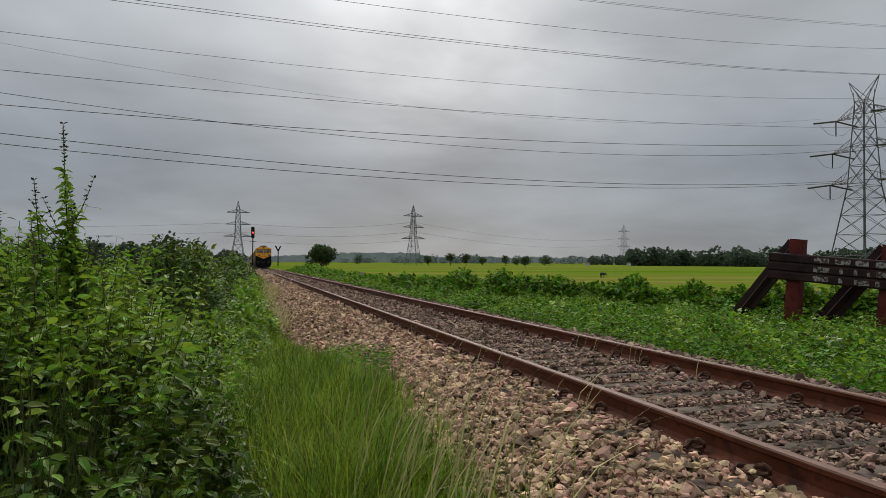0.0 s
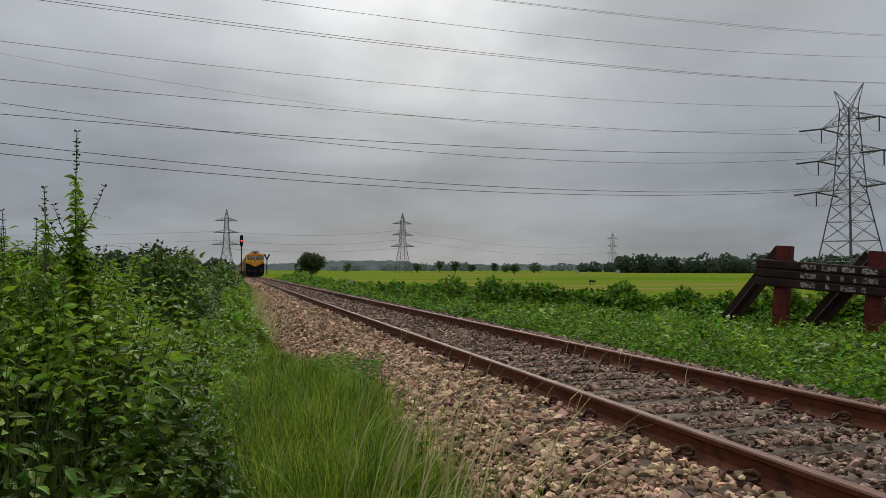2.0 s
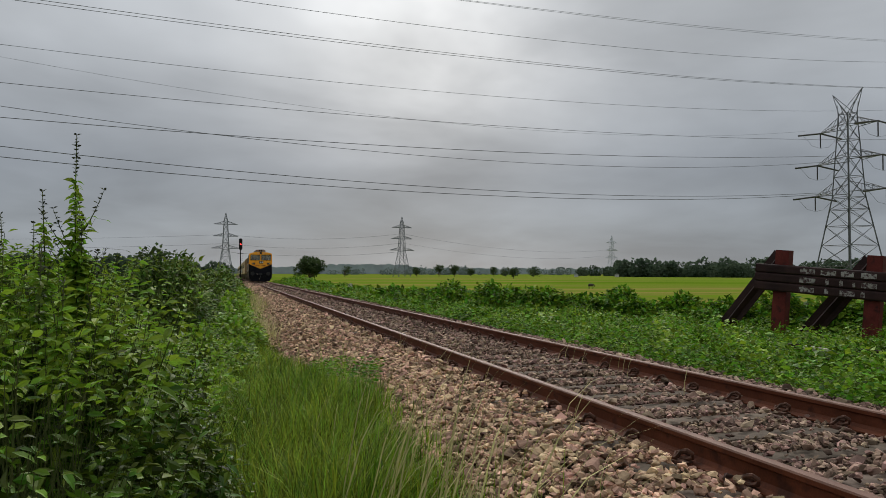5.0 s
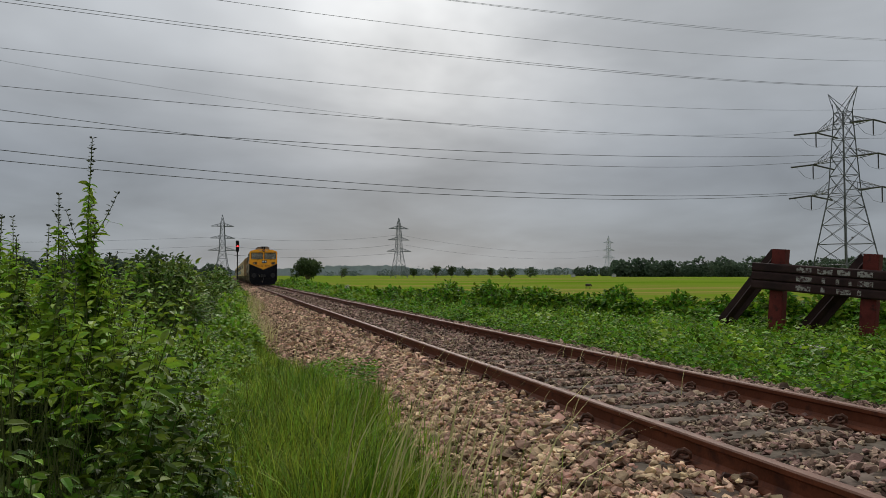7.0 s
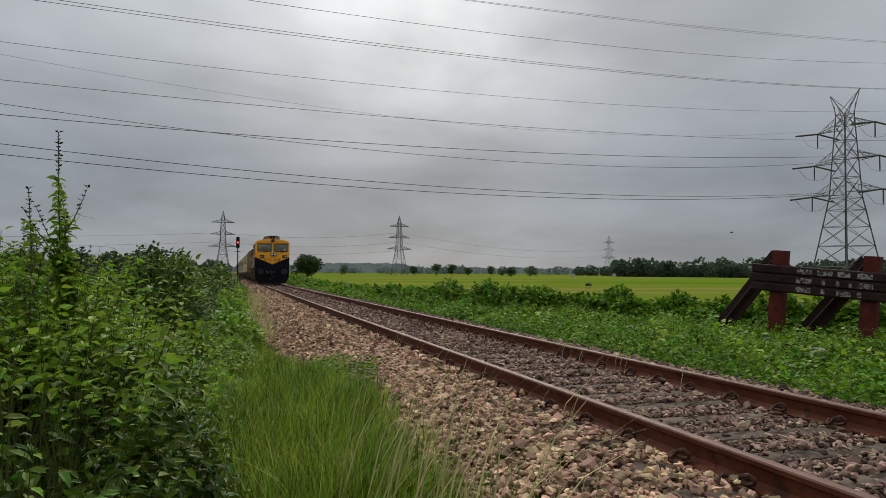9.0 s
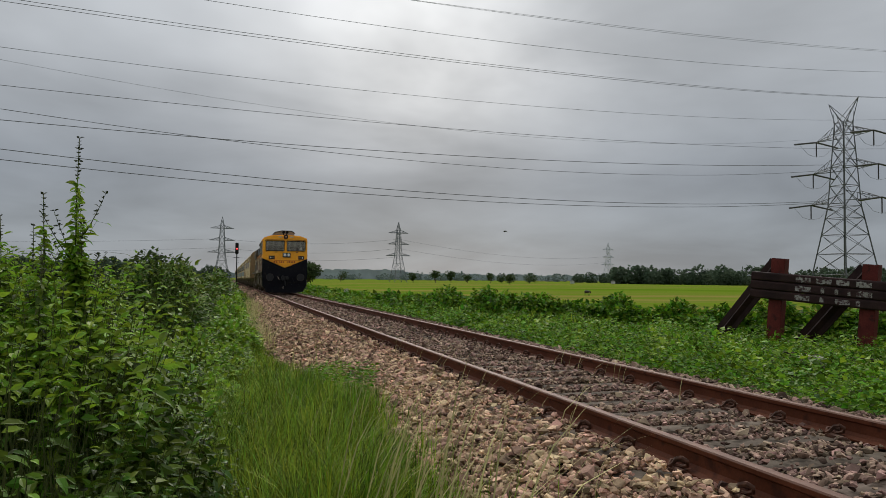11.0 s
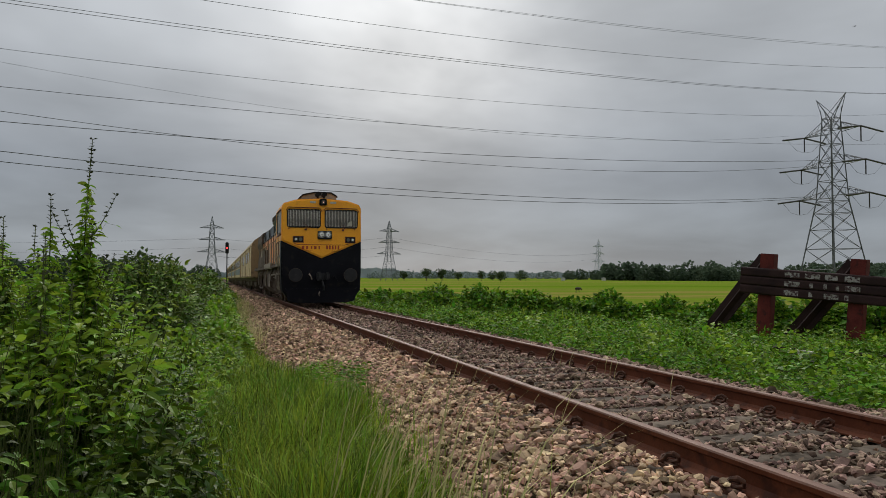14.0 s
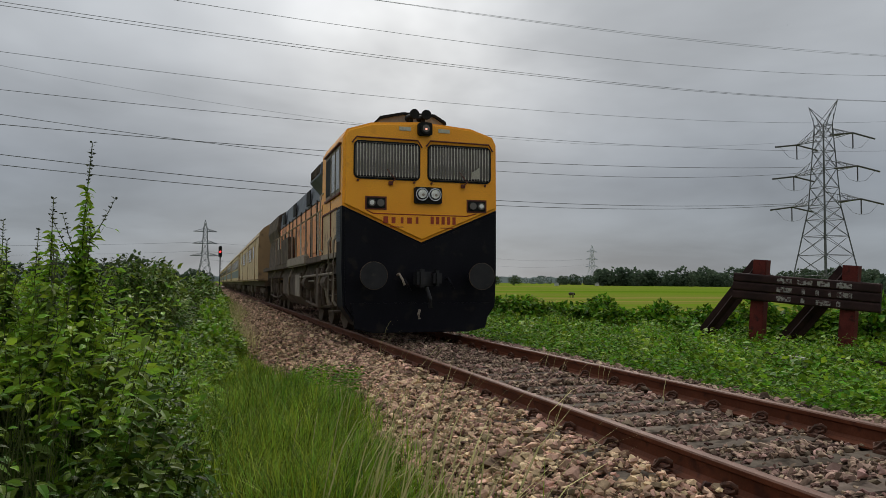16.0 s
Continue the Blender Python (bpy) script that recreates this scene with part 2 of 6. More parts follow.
M_red_light = glow("red_signal_light", (1.0, 0.03, 0.03), 5)
M_lit = glow("lit_flasher", (1.0, 0.36, 0.26), 1.5)
M_house = surface("whitewash", (0.38, 0.38, 0.37), (0.50, 0.50, 0.48), 0.5, 0.8)
M_tin = surface("tin_roof", (0.25, 0.26, 0.27), (0.36, 0.37, 0.38), 0.5, 0.6, 0.3)
M_cow = surface("dark_hide", (0.03, 0.025, 0.02), (0.06, 0.045, 0.035), 3, 0.8)


M_twig = surface("dead_twig", (0.085, 0.060, 0.040), (0.17, 0.125, 0.088), 9, 0.9, spec=0.05)


# ---- mesh helpers ----
def put(name, me, mat, parent=None, label=""):
    me.materials.append(mat)
    ob = new(name, me)
    if parent is not None:
        ob.parent = parent
    return tagged(ob, label)


def part(name, bm, mat, parent=None, label="", smooth=False):
    me = bpy.data.meshes.new(name)
    bm.normal_update()
    bm.to_mesh(me)
    bm.free()
    if smooth:
        me.polygons.foreach_set("use_smooth", [True] * len(me.polygons))
    return put(name, me, mat, parent, label)


def array_mesh(name, verts, tris, smooth=False):
    """A mesh from arrays of corners and triangles."""
    verts, tris = np.ascontiguousarray(verts, dtype=np.float32), np.ascontiguousarray(tris, dtype=np.int32)
    me = bpy.data.meshes.new(name)
    me.vertices.add(len(verts)); me.vertices.foreach_set("co", verts.ravel())
    me.loops.add(tris.size); me.loops.foreach_set("vertex_index", tris.ravel())
    me.polygons.add(len(tris))
    me.polygons.foreach_set("loop_start", np.arange(0, tris.size, 3, dtype=np.int32))
    me.polygons.foreach_set("use_smooth", np.full(len(tris), smooth))
    me.update(calc_edges=True)
    me.validate()
    return me


def box(bm, x0, x1, y0, y1, z0, z1, bevel=0.0):
    g = bmesh.ops.create_cube(bm, size=1, matrix=Matrix.Translation(((x0 + x1) / 2, (y0 + y1) / 2, (z0 + z1) / 2)) @ Matrix.Diagonal((x1 - x0, y1 - y0, z1 - z0, 1)))
    if bevel:
        es = list({e for v in g["verts"] for e in v.link_edges})
        bmesh.ops.bevel(bm, geom=es, offset=bevel, segments=2, affect="EDGES")
    return bm


def bar(bm, a, b, r, n=4):
    """A straight bar from a to b."""
    a, b = Vector(a), Vector(b)
    d = b - a
    q = d.to_track_quat("Z", "Y").to_matrix().to_4x4()
    bmesh.ops.create_cone(bm, cap_ends=True, segments=n, radius1=r, radius2=r, depth=d.length, matrix=Matrix.Translation((a + b) / 2) @ q)
    return bm


def tube(bm, pts, radii, n=6):
    """A tube along points."""
    pts = [Vector(p) for p in pts]
    if not hasattr(radii, "__len__"):
        radii = [radii] * len(pts)
    rings = []
    for i, p in enumerate(pts):
        d = (pts[min(i + 1, len(pts) - 1)] - pts[max(i - 1, 0)]).normalized()
        q = d.to_track_quat("Z", "Y")
        rings.append([bm.verts.new(p + q @ Vector((radii[i] * math.cos(2 * math.pi * k / n), radii[i] * math.sin(2 * math.pi * k / n), 0))) for k in range(n)])
    for r0, r1 in zip(rings, rings[1:]):
        for k in range(n):
            bm.faces.new((r0[k], r0[(k + 1) % n], r1[(k + 1) % n], r1[k]))
    bm.faces.new(rings[0][::-1]); bm.faces.new(rings[-1])
    return bm


def disc(bm, x, y, z, r, depth, n=24, axis="y"):
    """A short cylinder whose axis is x or y."""
    turn = pose(x, y, z, 90, 0, 0) if axis == "y" else pose(x, y, z, 0, 90, 0)
    bmesh.ops.create_cone(bm, cap_ends=True, segments=n, radius1=r, radius2=r, depth=depth, matrix=turn)
    return bm


def prism(bm, outline, y0, y1, bevel=0.0):
    """An outline of (x, z) drawn along y."""
    f = [bm.verts.new((x, y0, z)) for x, z in outline]
    k = [bm.verts.new((x, y1, z)) for x, z in outline]
    n = len(f)
    face = bm.faces.new(f)
    bm.faces.new(k[::-1])
    for i in range(n):
        bm.faces.new((f[i], k[i], k[(i + 1) % n], f[(i + 1) % n]))
    bmesh.ops.recalc_face_normals(bm, faces=bm.faces[:])
    if bevel:
        bmesh.ops.bevel(bm, geom=list(face.edges), offset=bevel, segments=3, affect="EDGES")
    return bm


def rounded(x0, x1, z0, z1, r, n=4):
    """A rectangle with rounded corners as (x, z)."""
    out = []
    for cx, cz, a in ((x1 - r, z1 - r, 0), (x0 + r, z1 - r, 90), (x0 + r, z0 + r, 180), (x1 - r, z0 + r, 270)):
        for k in range(n + 1):
            t = radians(a + 90 * k / n)
            out.append((cx + r * math.cos(t), cz + r * math.sin(t)))
    return out


def thing(name, m, label, category, group="", kind=""):
    ob = new(name)
    ob.matrix_basis = m
    return tagged(ob, label, category, group, kind)


def waves(x, y, s, seed=0.0):
    """Smooth, uneven numbers from -1 to 1 over the plan; s: size in metres."""
    x, y = np.asarray(x, float) / s, np.asarray(y, float) / s
    return (np.sin(1.7 * x + 2.3 * y + seed) + np.sin(3.1 * x - 1.9 * y + 1.3 + 2 * seed) + np.sin(-2.2 * x + 4.1 * y + 4.2 + seed) + np.sin(5.3 * x + 3.7 * y + 0.7 + 3 * seed) * 0.6) / 3.6


# ---- ground ----
PX = [-3000, -200, -12, -4, -1, 0.4, 1.1, 1.6, 2.05, 2.55, 2.8, 4.5, 4.9, 5.4, 6.2, 7.5, 10, 14, 19, 26, 45, 3000]
PZ = [-1.6, -1.5, -1.2, -1.0, -0.85, -0.72, -0.60, -0.40, -0.225, -0.205, -0.205, -0.205, -0.215, -0.25, -0.37, -0.42, -0.47, -0.55, -0.85, -1.2, -1.3, -1.3]


GRADE, LEVEL_AT = 0.0026, 11.0     # the line falls away ahead of the camera


def gz(x, y):
    """Height of the ground."""
    x = np.asarray(x, float)
    z = np.interp(x, PX, PZ)
    k = np.clip(np.minimum(np.abs(x - 3.6) - 2.0, 4) / 4, 0, 1)
    bed = np.clip((6.5 - np.abs(x - 3.6)) / 3.5, 0, 1)
    return z + k * 0.06 * waves(x, y, 2.5, 2.0) - bed * GRADE * (np.clip(y, -40, 420) - LEVEL_AT)


def build_ground():
    xs = np.unique(np.concatenate([np.linspace(-3, 8, 90), np.linspace(8, 30, 60), np.linspace(-30, -3, 40), np.geomspace(30, 3000, 30), -np.geomspace(30, 3000, 20)]))
    ys = np.unique(np.concatenate([np.linspace(-10, 40, 200), np.geomspace(40, 4000, 70), -np.geomspace(10, 2000, 15)]))
    X, Y = np.meshgrid(xs, ys)
    V = np.stack([X, Y, gz(X, Y)], -1).reshape(-1, 3)
    nx, ny = len(xs), len(ys)
    i = (np.arange(ny - 1)[:, None] * nx + np.arange(nx - 1)[None]).ravel()
    T = np.concatenate([np.stack([i, i + 1, i + nx + 1], 1), np.stack([i, i + nx + 1, i + nx], 1)])
    m = bpy.data.materials.new("meadow_and_soil")
    m.use_nodes = True
    nt = m.node_tree
    N, L = nt.nodes.new, nt.links.new
    bsdf = nt.nodes["Principled BSDF"]
    bsdf.inputs["Roughness"].default_value = 0.95
    bsdf.inputs["Specular IOR Level"].default_value = 0.0
    co = N("ShaderNodeTexCoord")
    sep = N("ShaderNodeSeparateXYZ"); L(co.outputs["Object"], sep.inputs[0])
    nz = N("ShaderNodeTexNoise"); nz.inputs["Scale"].default_value, nz.inputs["Detail"].default_value = 0.9, 8
    L(co.outputs["Object"], nz.inputs["Vector"])
    # fields: long strips of different greens, drawn out along one way
    mp = N("ShaderNodeMapping"); mp.inputs["Rotation"].default_value = (0, 0, radians(32)); mp.inputs["Scale"].default_value = (0.006, 0.05, 1)
    L(co.outputs["Object"], mp.inputs[0])
    fz = N("ShaderNodeTexNoise"); fz.inputs["Scale"].default_value, fz.inputs["Detail"].default_value = 1.0, 4
    L(mp.outputs[0], fz.inputs["Vector"])
    mp2 = N("ShaderNodeMapping"); mp2.inputs["Rotation"].default_value = (0, 0, radians(32)); mp2.inputs["Scale"].default_value = (0.03, 0.35, 1)
    L(co.outputs["Object"], mp2.inputs[0])
    fz2 = N("ShaderNodeTexNoise"); fz2.inputs["Scale"].default_value, fz2.inputs["Detail"].default_value = 1.0, 5
    L(mp2.outputs[0], fz2.inputs["Vector"])
    both = N("ShaderNodeMath"); both.operation = "MULTIPLY_ADD"; both.inputs[1].default_value = 0.45
    L(fz2.outputs["Fac"], both.inputs[0])
    shift = N("ShaderNodeMath"); shift.operation = "SUBTRACT"; shift.inputs[1].default_value = 0.225
    L(fz.outputs["Fac"], shift.inputs[0]); L(shift.outputs[0], both.inputs[2])
    field = N("ShaderNodeValToRGB")
    e = field.color_ramp.elements
    e[0].position, e[0].color = 0.34, (0.085, 0.150, 0.012, 1)
    e[1].position, e[1].color = 0.64, (0.205, 0.185, 0.046, 1)
    k = field.color_ramp.elements.new(0.47); k.color = (0.125, 0.195, 0.016, 1)
    k = field.color_ramp.elements.new(0.56); k.color = (0.130, 0.165, 0.024, 1)
    L(both.outputs[0], field.inputs[0])
    near = N("ShaderNodeValToRGB")
    e = near.color_ramp.elements
    e[0].position, e[0].color = 0.35, (0.045, 0.040, 0.020, 1)
    e[1].position, e[1].color = 0.62, (0.060, 0.120, 0.018, 1)
    L(nz.outputs["Fac"], near.inputs[0])
    dist = N("ShaderNodeVectorMath"); dist.operation = "DISTANCE"
    dist.inputs[1].default_value = (5, 0, 0)
    L(co.outputs["Object"], dist.inputs[0])
    fr = N("ShaderNodeMapRange"); fr.inputs["From Min"].default_value, fr.inputs["From Max"].default_value = 28, 48
    L(dist.outputs["Value"], fr.inputs["Value"])
    a = N("ShaderNodeMix"); a.data_type = "RGBA"
    L(fr.outputs[0], a.inputs["Factor"]); L(near.outputs[0], a.inputs["A"]); L(field.outputs[0], a.inputs["B"])
    # stony soil under the track
    off = N("ShaderNodeMath"); off.operation = "SUBTRACT"; off.inputs[1].default_value = 3.75
    L(sep.outputs["X"], off.inputs[0])
    ab = N("ShaderNodeMath"); ab.operation = "ABSOLUTE"; L(off.outputs[0], ab.inputs[0])
    wob = N("ShaderNodeMath"); wob.operation = "MULTIPLY_ADD"; wob.inputs[1].default_value = 0.8
    L(nz.outputs["Fac"], wob.inputs[0]); L(ab.outputs[0], wob.inputs[2])
    tr = N("ShaderNodeMapRange"); tr.inputs["From Min"].default_value, tr.inputs["From Max"].default_value = 2.35, 2.75
    L(wob.outputs[0], tr.inputs["Value"])
    vo = N("ShaderNodeTexVoronoi"); vo.inputs["Scale"].default_value = 14
    L(co.outputs["Object"], vo.inputs["Vector"])
    soil = N("ShaderNodeValToRGB")
    e = soil.color_ramp.elements
    e[0].position, e[0].color = 0.0, (0.13, 0.098, 0.074, 1)
    e[1].position, e[1].color = 0.75, (0.05, 0.038, 0.03, 1)
    L(vo.outputs["Distance"], soil.inputs[0])
    b = N("ShaderNodeMix"); b.data_type = "RGBA"
    L(tr.outputs[0], b.inputs["Factor"]); L(soil.outputs[0], b.inputs["A"]); L(a.outputs["Result"], b.inputs["B"])
    L(b.outputs["Result"], bsdf.inputs["Base Color"])
    bp = N("ShaderNodeBump"); bp.inputs["Distance"].default_value = 0.06
    n5 = N("ShaderNodeTexNoise"); n5.inputs["Scale"].default_value, n5.inputs["Detail"].default_value = 6, 6
    L(co.outputs["Object"], n5.inputs["Vector"]); L(n5.outputs["Fac"], bp.inputs["Height"]); L(bp.outputs[0], bsdf.inputs["Normal"])
    ob = put("ground", array_mesh("ground", V, T, True), m)
    tagged(ob, "flat green fields and soil beside a low railway bank", "ground", kind="structure")


build_ground()

# ---- track ----
TRACK_X, GAUGE = 3.611, 1.676
RAIL_C = GAUGE / 2 + 0.036
SLEEPER_STEP = 0.60
track = thing("railway_track", pose(TRACK_X, 0, GRADE * LEVEL_AT, -math.degrees(GRADE)), "rusty broad-gauge railway track on concrete sleepers", "railway track", kind="structure")


def build_track():
    prof = [(-0.075, -0.172), (0.075, -0.172), (0.075, -0.160), (0.030, -0.145), (0.0095, -0.120), (0.0095, -0.052), (0.034, -0.038), (0.036, -0.012), (0.030, -0.002), (0.018, 0.0),
            (-0.018, 0.0), (-0.030, -0.002), (-0.036, -0.012), (-0.034, -0.038), (-0.0095, -0.052), (-0.0095, -0.120), (-0.030, -0.145), (-0.075, -0.160)]
    for s in (-1, 1):
        bm = bmesh.new()
        prism(bm, prof, -40, 420)
        ob = part("rail", bm, M_rail, track)
        ob.location.x = s * RAIL_C
        ob.data.materials.append(M_railtop)
        for p in ob.data.polygons:
            if p.normal.z > 0.5 and p.center.z > -0.011:
                p.material_index = 1
    bm = bmesh.new()
    box(bm, -1.375, 1.375, -0.125, 0.125, -0.40, -0.172, 0.02)
    sl = part("sleeper", bm, M_sleeper, track)
    sl.location = (0, -3.19, 0)
    # spring clip: a steel rod bent into a loop
    bm = bmesh.new()
    pts = [(0.0, -0.07, 0.005), (0.0, 0.0, 0.012), (0.004, 0.06, 0.03), (0.022, 0.085, 0.055), (0.05, 0.07, 0.07), (0.062, 0.03, 0.06), (0.06, -0.01, 0.03), (0.055, -0.05, 0.012), (0.03, -0.075, 0.03), (-0.02, -0.06, 0.035), (-0.045, -0.03, 0.028)]
    tube(bm, pts, 0.0115, 6)
    box(bm, -0.03, 0.075, -0.05, 0.05, -0.012, 0.006)
    cm = bpy.data.meshes.new("rail_clip")
    bm.to_mesh(cm); bm.free()
    cm.materials.append(M_clip)
    rng = random.Random(4)
    for i in range(240):
        y = -3.19 + i * SLEEPER_STEP
        ob = sl if i == 0 else new("sleeper", sl.data)
        ob.parent = track
        ob.location = (rng.uniform(-0.03, 0.03), y, rng.uniform(-0.006, 0.004))
        ob.rotation_euler.z = rng.uniform(-0.012, 0.012)
        if 0 < y < 36:
            for sx in (-1, 1):
                for side in (-1, 1):
                    c = new("rail_clip", cm)
                    c.parent = ob
                    c.location = (sx * RAIL_C + side * 0.085, 0, -0.158)
                    c.rotation_euler.z = 0 if side > 0 else math.pi
                    c.scale = (1.0, 1.0, 1.25)


build_track()


# ---- buffer stop ----
def build_buffer():
    # its own axes: x along the beam, y away from the track
    base = thing("buffer_stop", pose(12.68, 13.77, -0.65, 0, 4.6, -63), "old dark red steel buffer stop with flaked white lettering", "buffer stop")
    for px in (-0.97, 0.97):
        bm = bmesh.new()
        # I-section post
        box(bm, px - 0.135, px + 0.135, -0.02, 0.02, -0.5, 2.12, 0.004)
        box(bm, px - 0.155, px - 0.12, -0.12, 0.12, -0.5, 2.12, 0.004)
        box(bm, px + 0.12, px + 0.155, -0.12, 0.12, -0.5, 2.12, 0.004)
        box(bm, px - 0.15, px + 0.15, -0.135, -0.11, -0.5, 2.10, 0.004)
        part("post", bm, M_bufred, base)
        bm = bmesh.new()
        # raking strut behind the post, two flanges and a web
        a, b = Vector((px - 0.14, 0.16, 1.98)), Vector((px - 1.72, 0.55, -0.10))
        d = (b - a).normalized()
        side = d.cross(Vector((0, 1, 0))).normalized()
        for o in (-0.10, 0.10):
            q = d.to_track_quat("Z", "Y").to_matrix().to_4x4()
            bmesh.ops.create_cube(bm, size=1, matrix=Matrix.Translation((a + b) / 2 + side * o) @ q @ Matrix.Diagonal((0.03, 0.22, (b - a).length, 1)))
        bar(bm, a, b, 0.09, 4)
        part("strut", bm, M_bufdark, base)
    for k, z in enumerate((1.68, 1.475, 1.27)):
        bm = bmesh.new()
        prism(bm, rounded(-0.10, 0.0, -0.102, 0.102, 0.042), -1.52, 1.62)
        bmesh.ops.rotate(bm, verts=bm.verts[:], cent=(0, 0, 0), matrix=Matrix.Rotation(radians(-90), 3, "Z"))
        for v in bm.verts:
            v.co.y = -v.co.y
        bmesh.ops.translate(bm, verts=bm.verts[:], vec=(0, -0.137, z))
        bmesh.ops.recalc_face_normals(bm, faces=bm.faces[:])
        beam = part("beam", bm, M_bufdark, base)
        # remains of white lettering
        marks = {0: ((-0.50, 0.32), (-0.06, 0.32), (0.36, 0.26), (0.76, 0.30)), 1: ((-0.50, 0.34), (0.05, 0.07), (0.34, 0.07), (0.60, 0.06), (0.78, 0.30)), 2: ((-0.50, 0.32), (0.04, 0.08), (0.36, 0.30), (0.78, 0.08))}[k]
        for x, w in marks:
            bm = bmesh.new()
            box(bm, x, x + w, -0.243, -0.232, z - 0.055, z + 0.05)
            box(bm, x + w * 0.2, x + w * 0.45, -0.245, -0.232, z - 0.065, z + 0.062)
            part("paint_mark", bm, M_white, beam)
    slab = thing("concrete_slab", pose(8.75, 9.60, -0.12, 0, 6, -52), "pale broken concrete slab lying in the weeds", "slab")
    bm = bmesh.new()
    box(bm, -0.19, 0.19, -0.07, 0.07, -0.25, -0.02, 0.01)
    part("slab_body", bm, M_plate, slab)
    lg = thing("old_rail_length", pose(10.75, 10.45, -0.40, 0, 2, -47), "short length of old rusty rail half sunk in weeds", "rail")
    bm = bmesh.new()
    prism(bm, [(-0.07, -0.08), (0.07, -0.08), (0.02, -0.05), (0.015, 0.03), (0.035, 0.05), (0.03, 0.08), (-0.03, 0.08), (-0.035, 0.05), (-0.015, 0.03), (-0.02, -0.05)], -1.2, 1.4)
    bmesh.ops.rotate(bm, verts=bm.verts[:], cent=(0, 0, 0), matrix=Matrix.Rotation(radians(90), 3, "Z"))
    part("rail_piece", bm, M_bufdark, lg)


build_buffer()


# ---- train ----
# own axes: origin on the rail top below the front, y towards the rear
def wheelset(parent, y, r=0.51):
    ax = new("wheelset")
    ax.parent = parent
    ax.location = (0, y, r)
    for s in (-1, 1):
        bm = bmesh.new()
        disc(bm, s * 0.86, 0, 0, r, 0.13, 28, "x")
        disc(bm, s * 0.80, 0, 0, r + 0.028, 0.03, 28, "x")
        disc(bm, s * 0.93, 0, 0, 0.16, 0.06, 14, "x")
        for k in range(4):
            a = k * math.pi / 2
            box(bm, s * 0.925 - 0.012, s * 0.925 + 0.012, math.cos(a) * 0.28 - 0.05, math.cos(a) * 0.28 + 0.05, math.sin(a) * 0.28 - 0.05, math.sin(a) * 0.28 + 0.05)
        part("wheel", bm, M_under, ax)
    bm = bmesh.new()
    disc(bm, 0, 0, 0, 0.09, 1.7, 12, "x")
    part("axle", bm, M_under, ax)
    return ax


WHEELS = []


def bogie(parent, yc, axles, z=0.51):
    bm = bmesh.new()
    n = max(axles) + 0.75
    for s in (-1, 1):
        x0, x1 = (1.02, 1.16) if s > 0 else (-1.16, -1.02)
        box(bm, x0, x1, yc - n, yc + n, z + 0.10, z + 0.40, 0.03)
        for a in axles:
            box(bm, x0 - 0.03, x1 + 0.05, yc + a - 0.20, yc + a + 0.20, z - 0.20, z + 0.22, 0.03)
            tube(bm, [(s * 1.18, yc + a - 0.42, z + 0.05), (s * 1.18, yc + a - 0.42, z + 0.42)], 0.085, 8)
            tube(bm, [(s * 1.18, yc + a + 0.42, z + 0.05), (s * 1.18, yc + a + 0.42, z + 0.42)], 0.085, 8)
        tube(bm, [(s * 1.24, yc - n * 0.9, z - 0.05), (s * 1.24, yc, z - 0.12), (s * 1.24, yc + n * 0.9, z - 0.05)], 0.035, 6)
    box(bm, -1.02, 1.02, yc - 0.3, yc + 0.3, z, z + 0.4)
    part("bogie_frame", bm, M_under, parent, "grimy steel bogie frame with springs")
    for a in axles:
        WHEELS.append((wheelset(parent, yc + a, z), z))


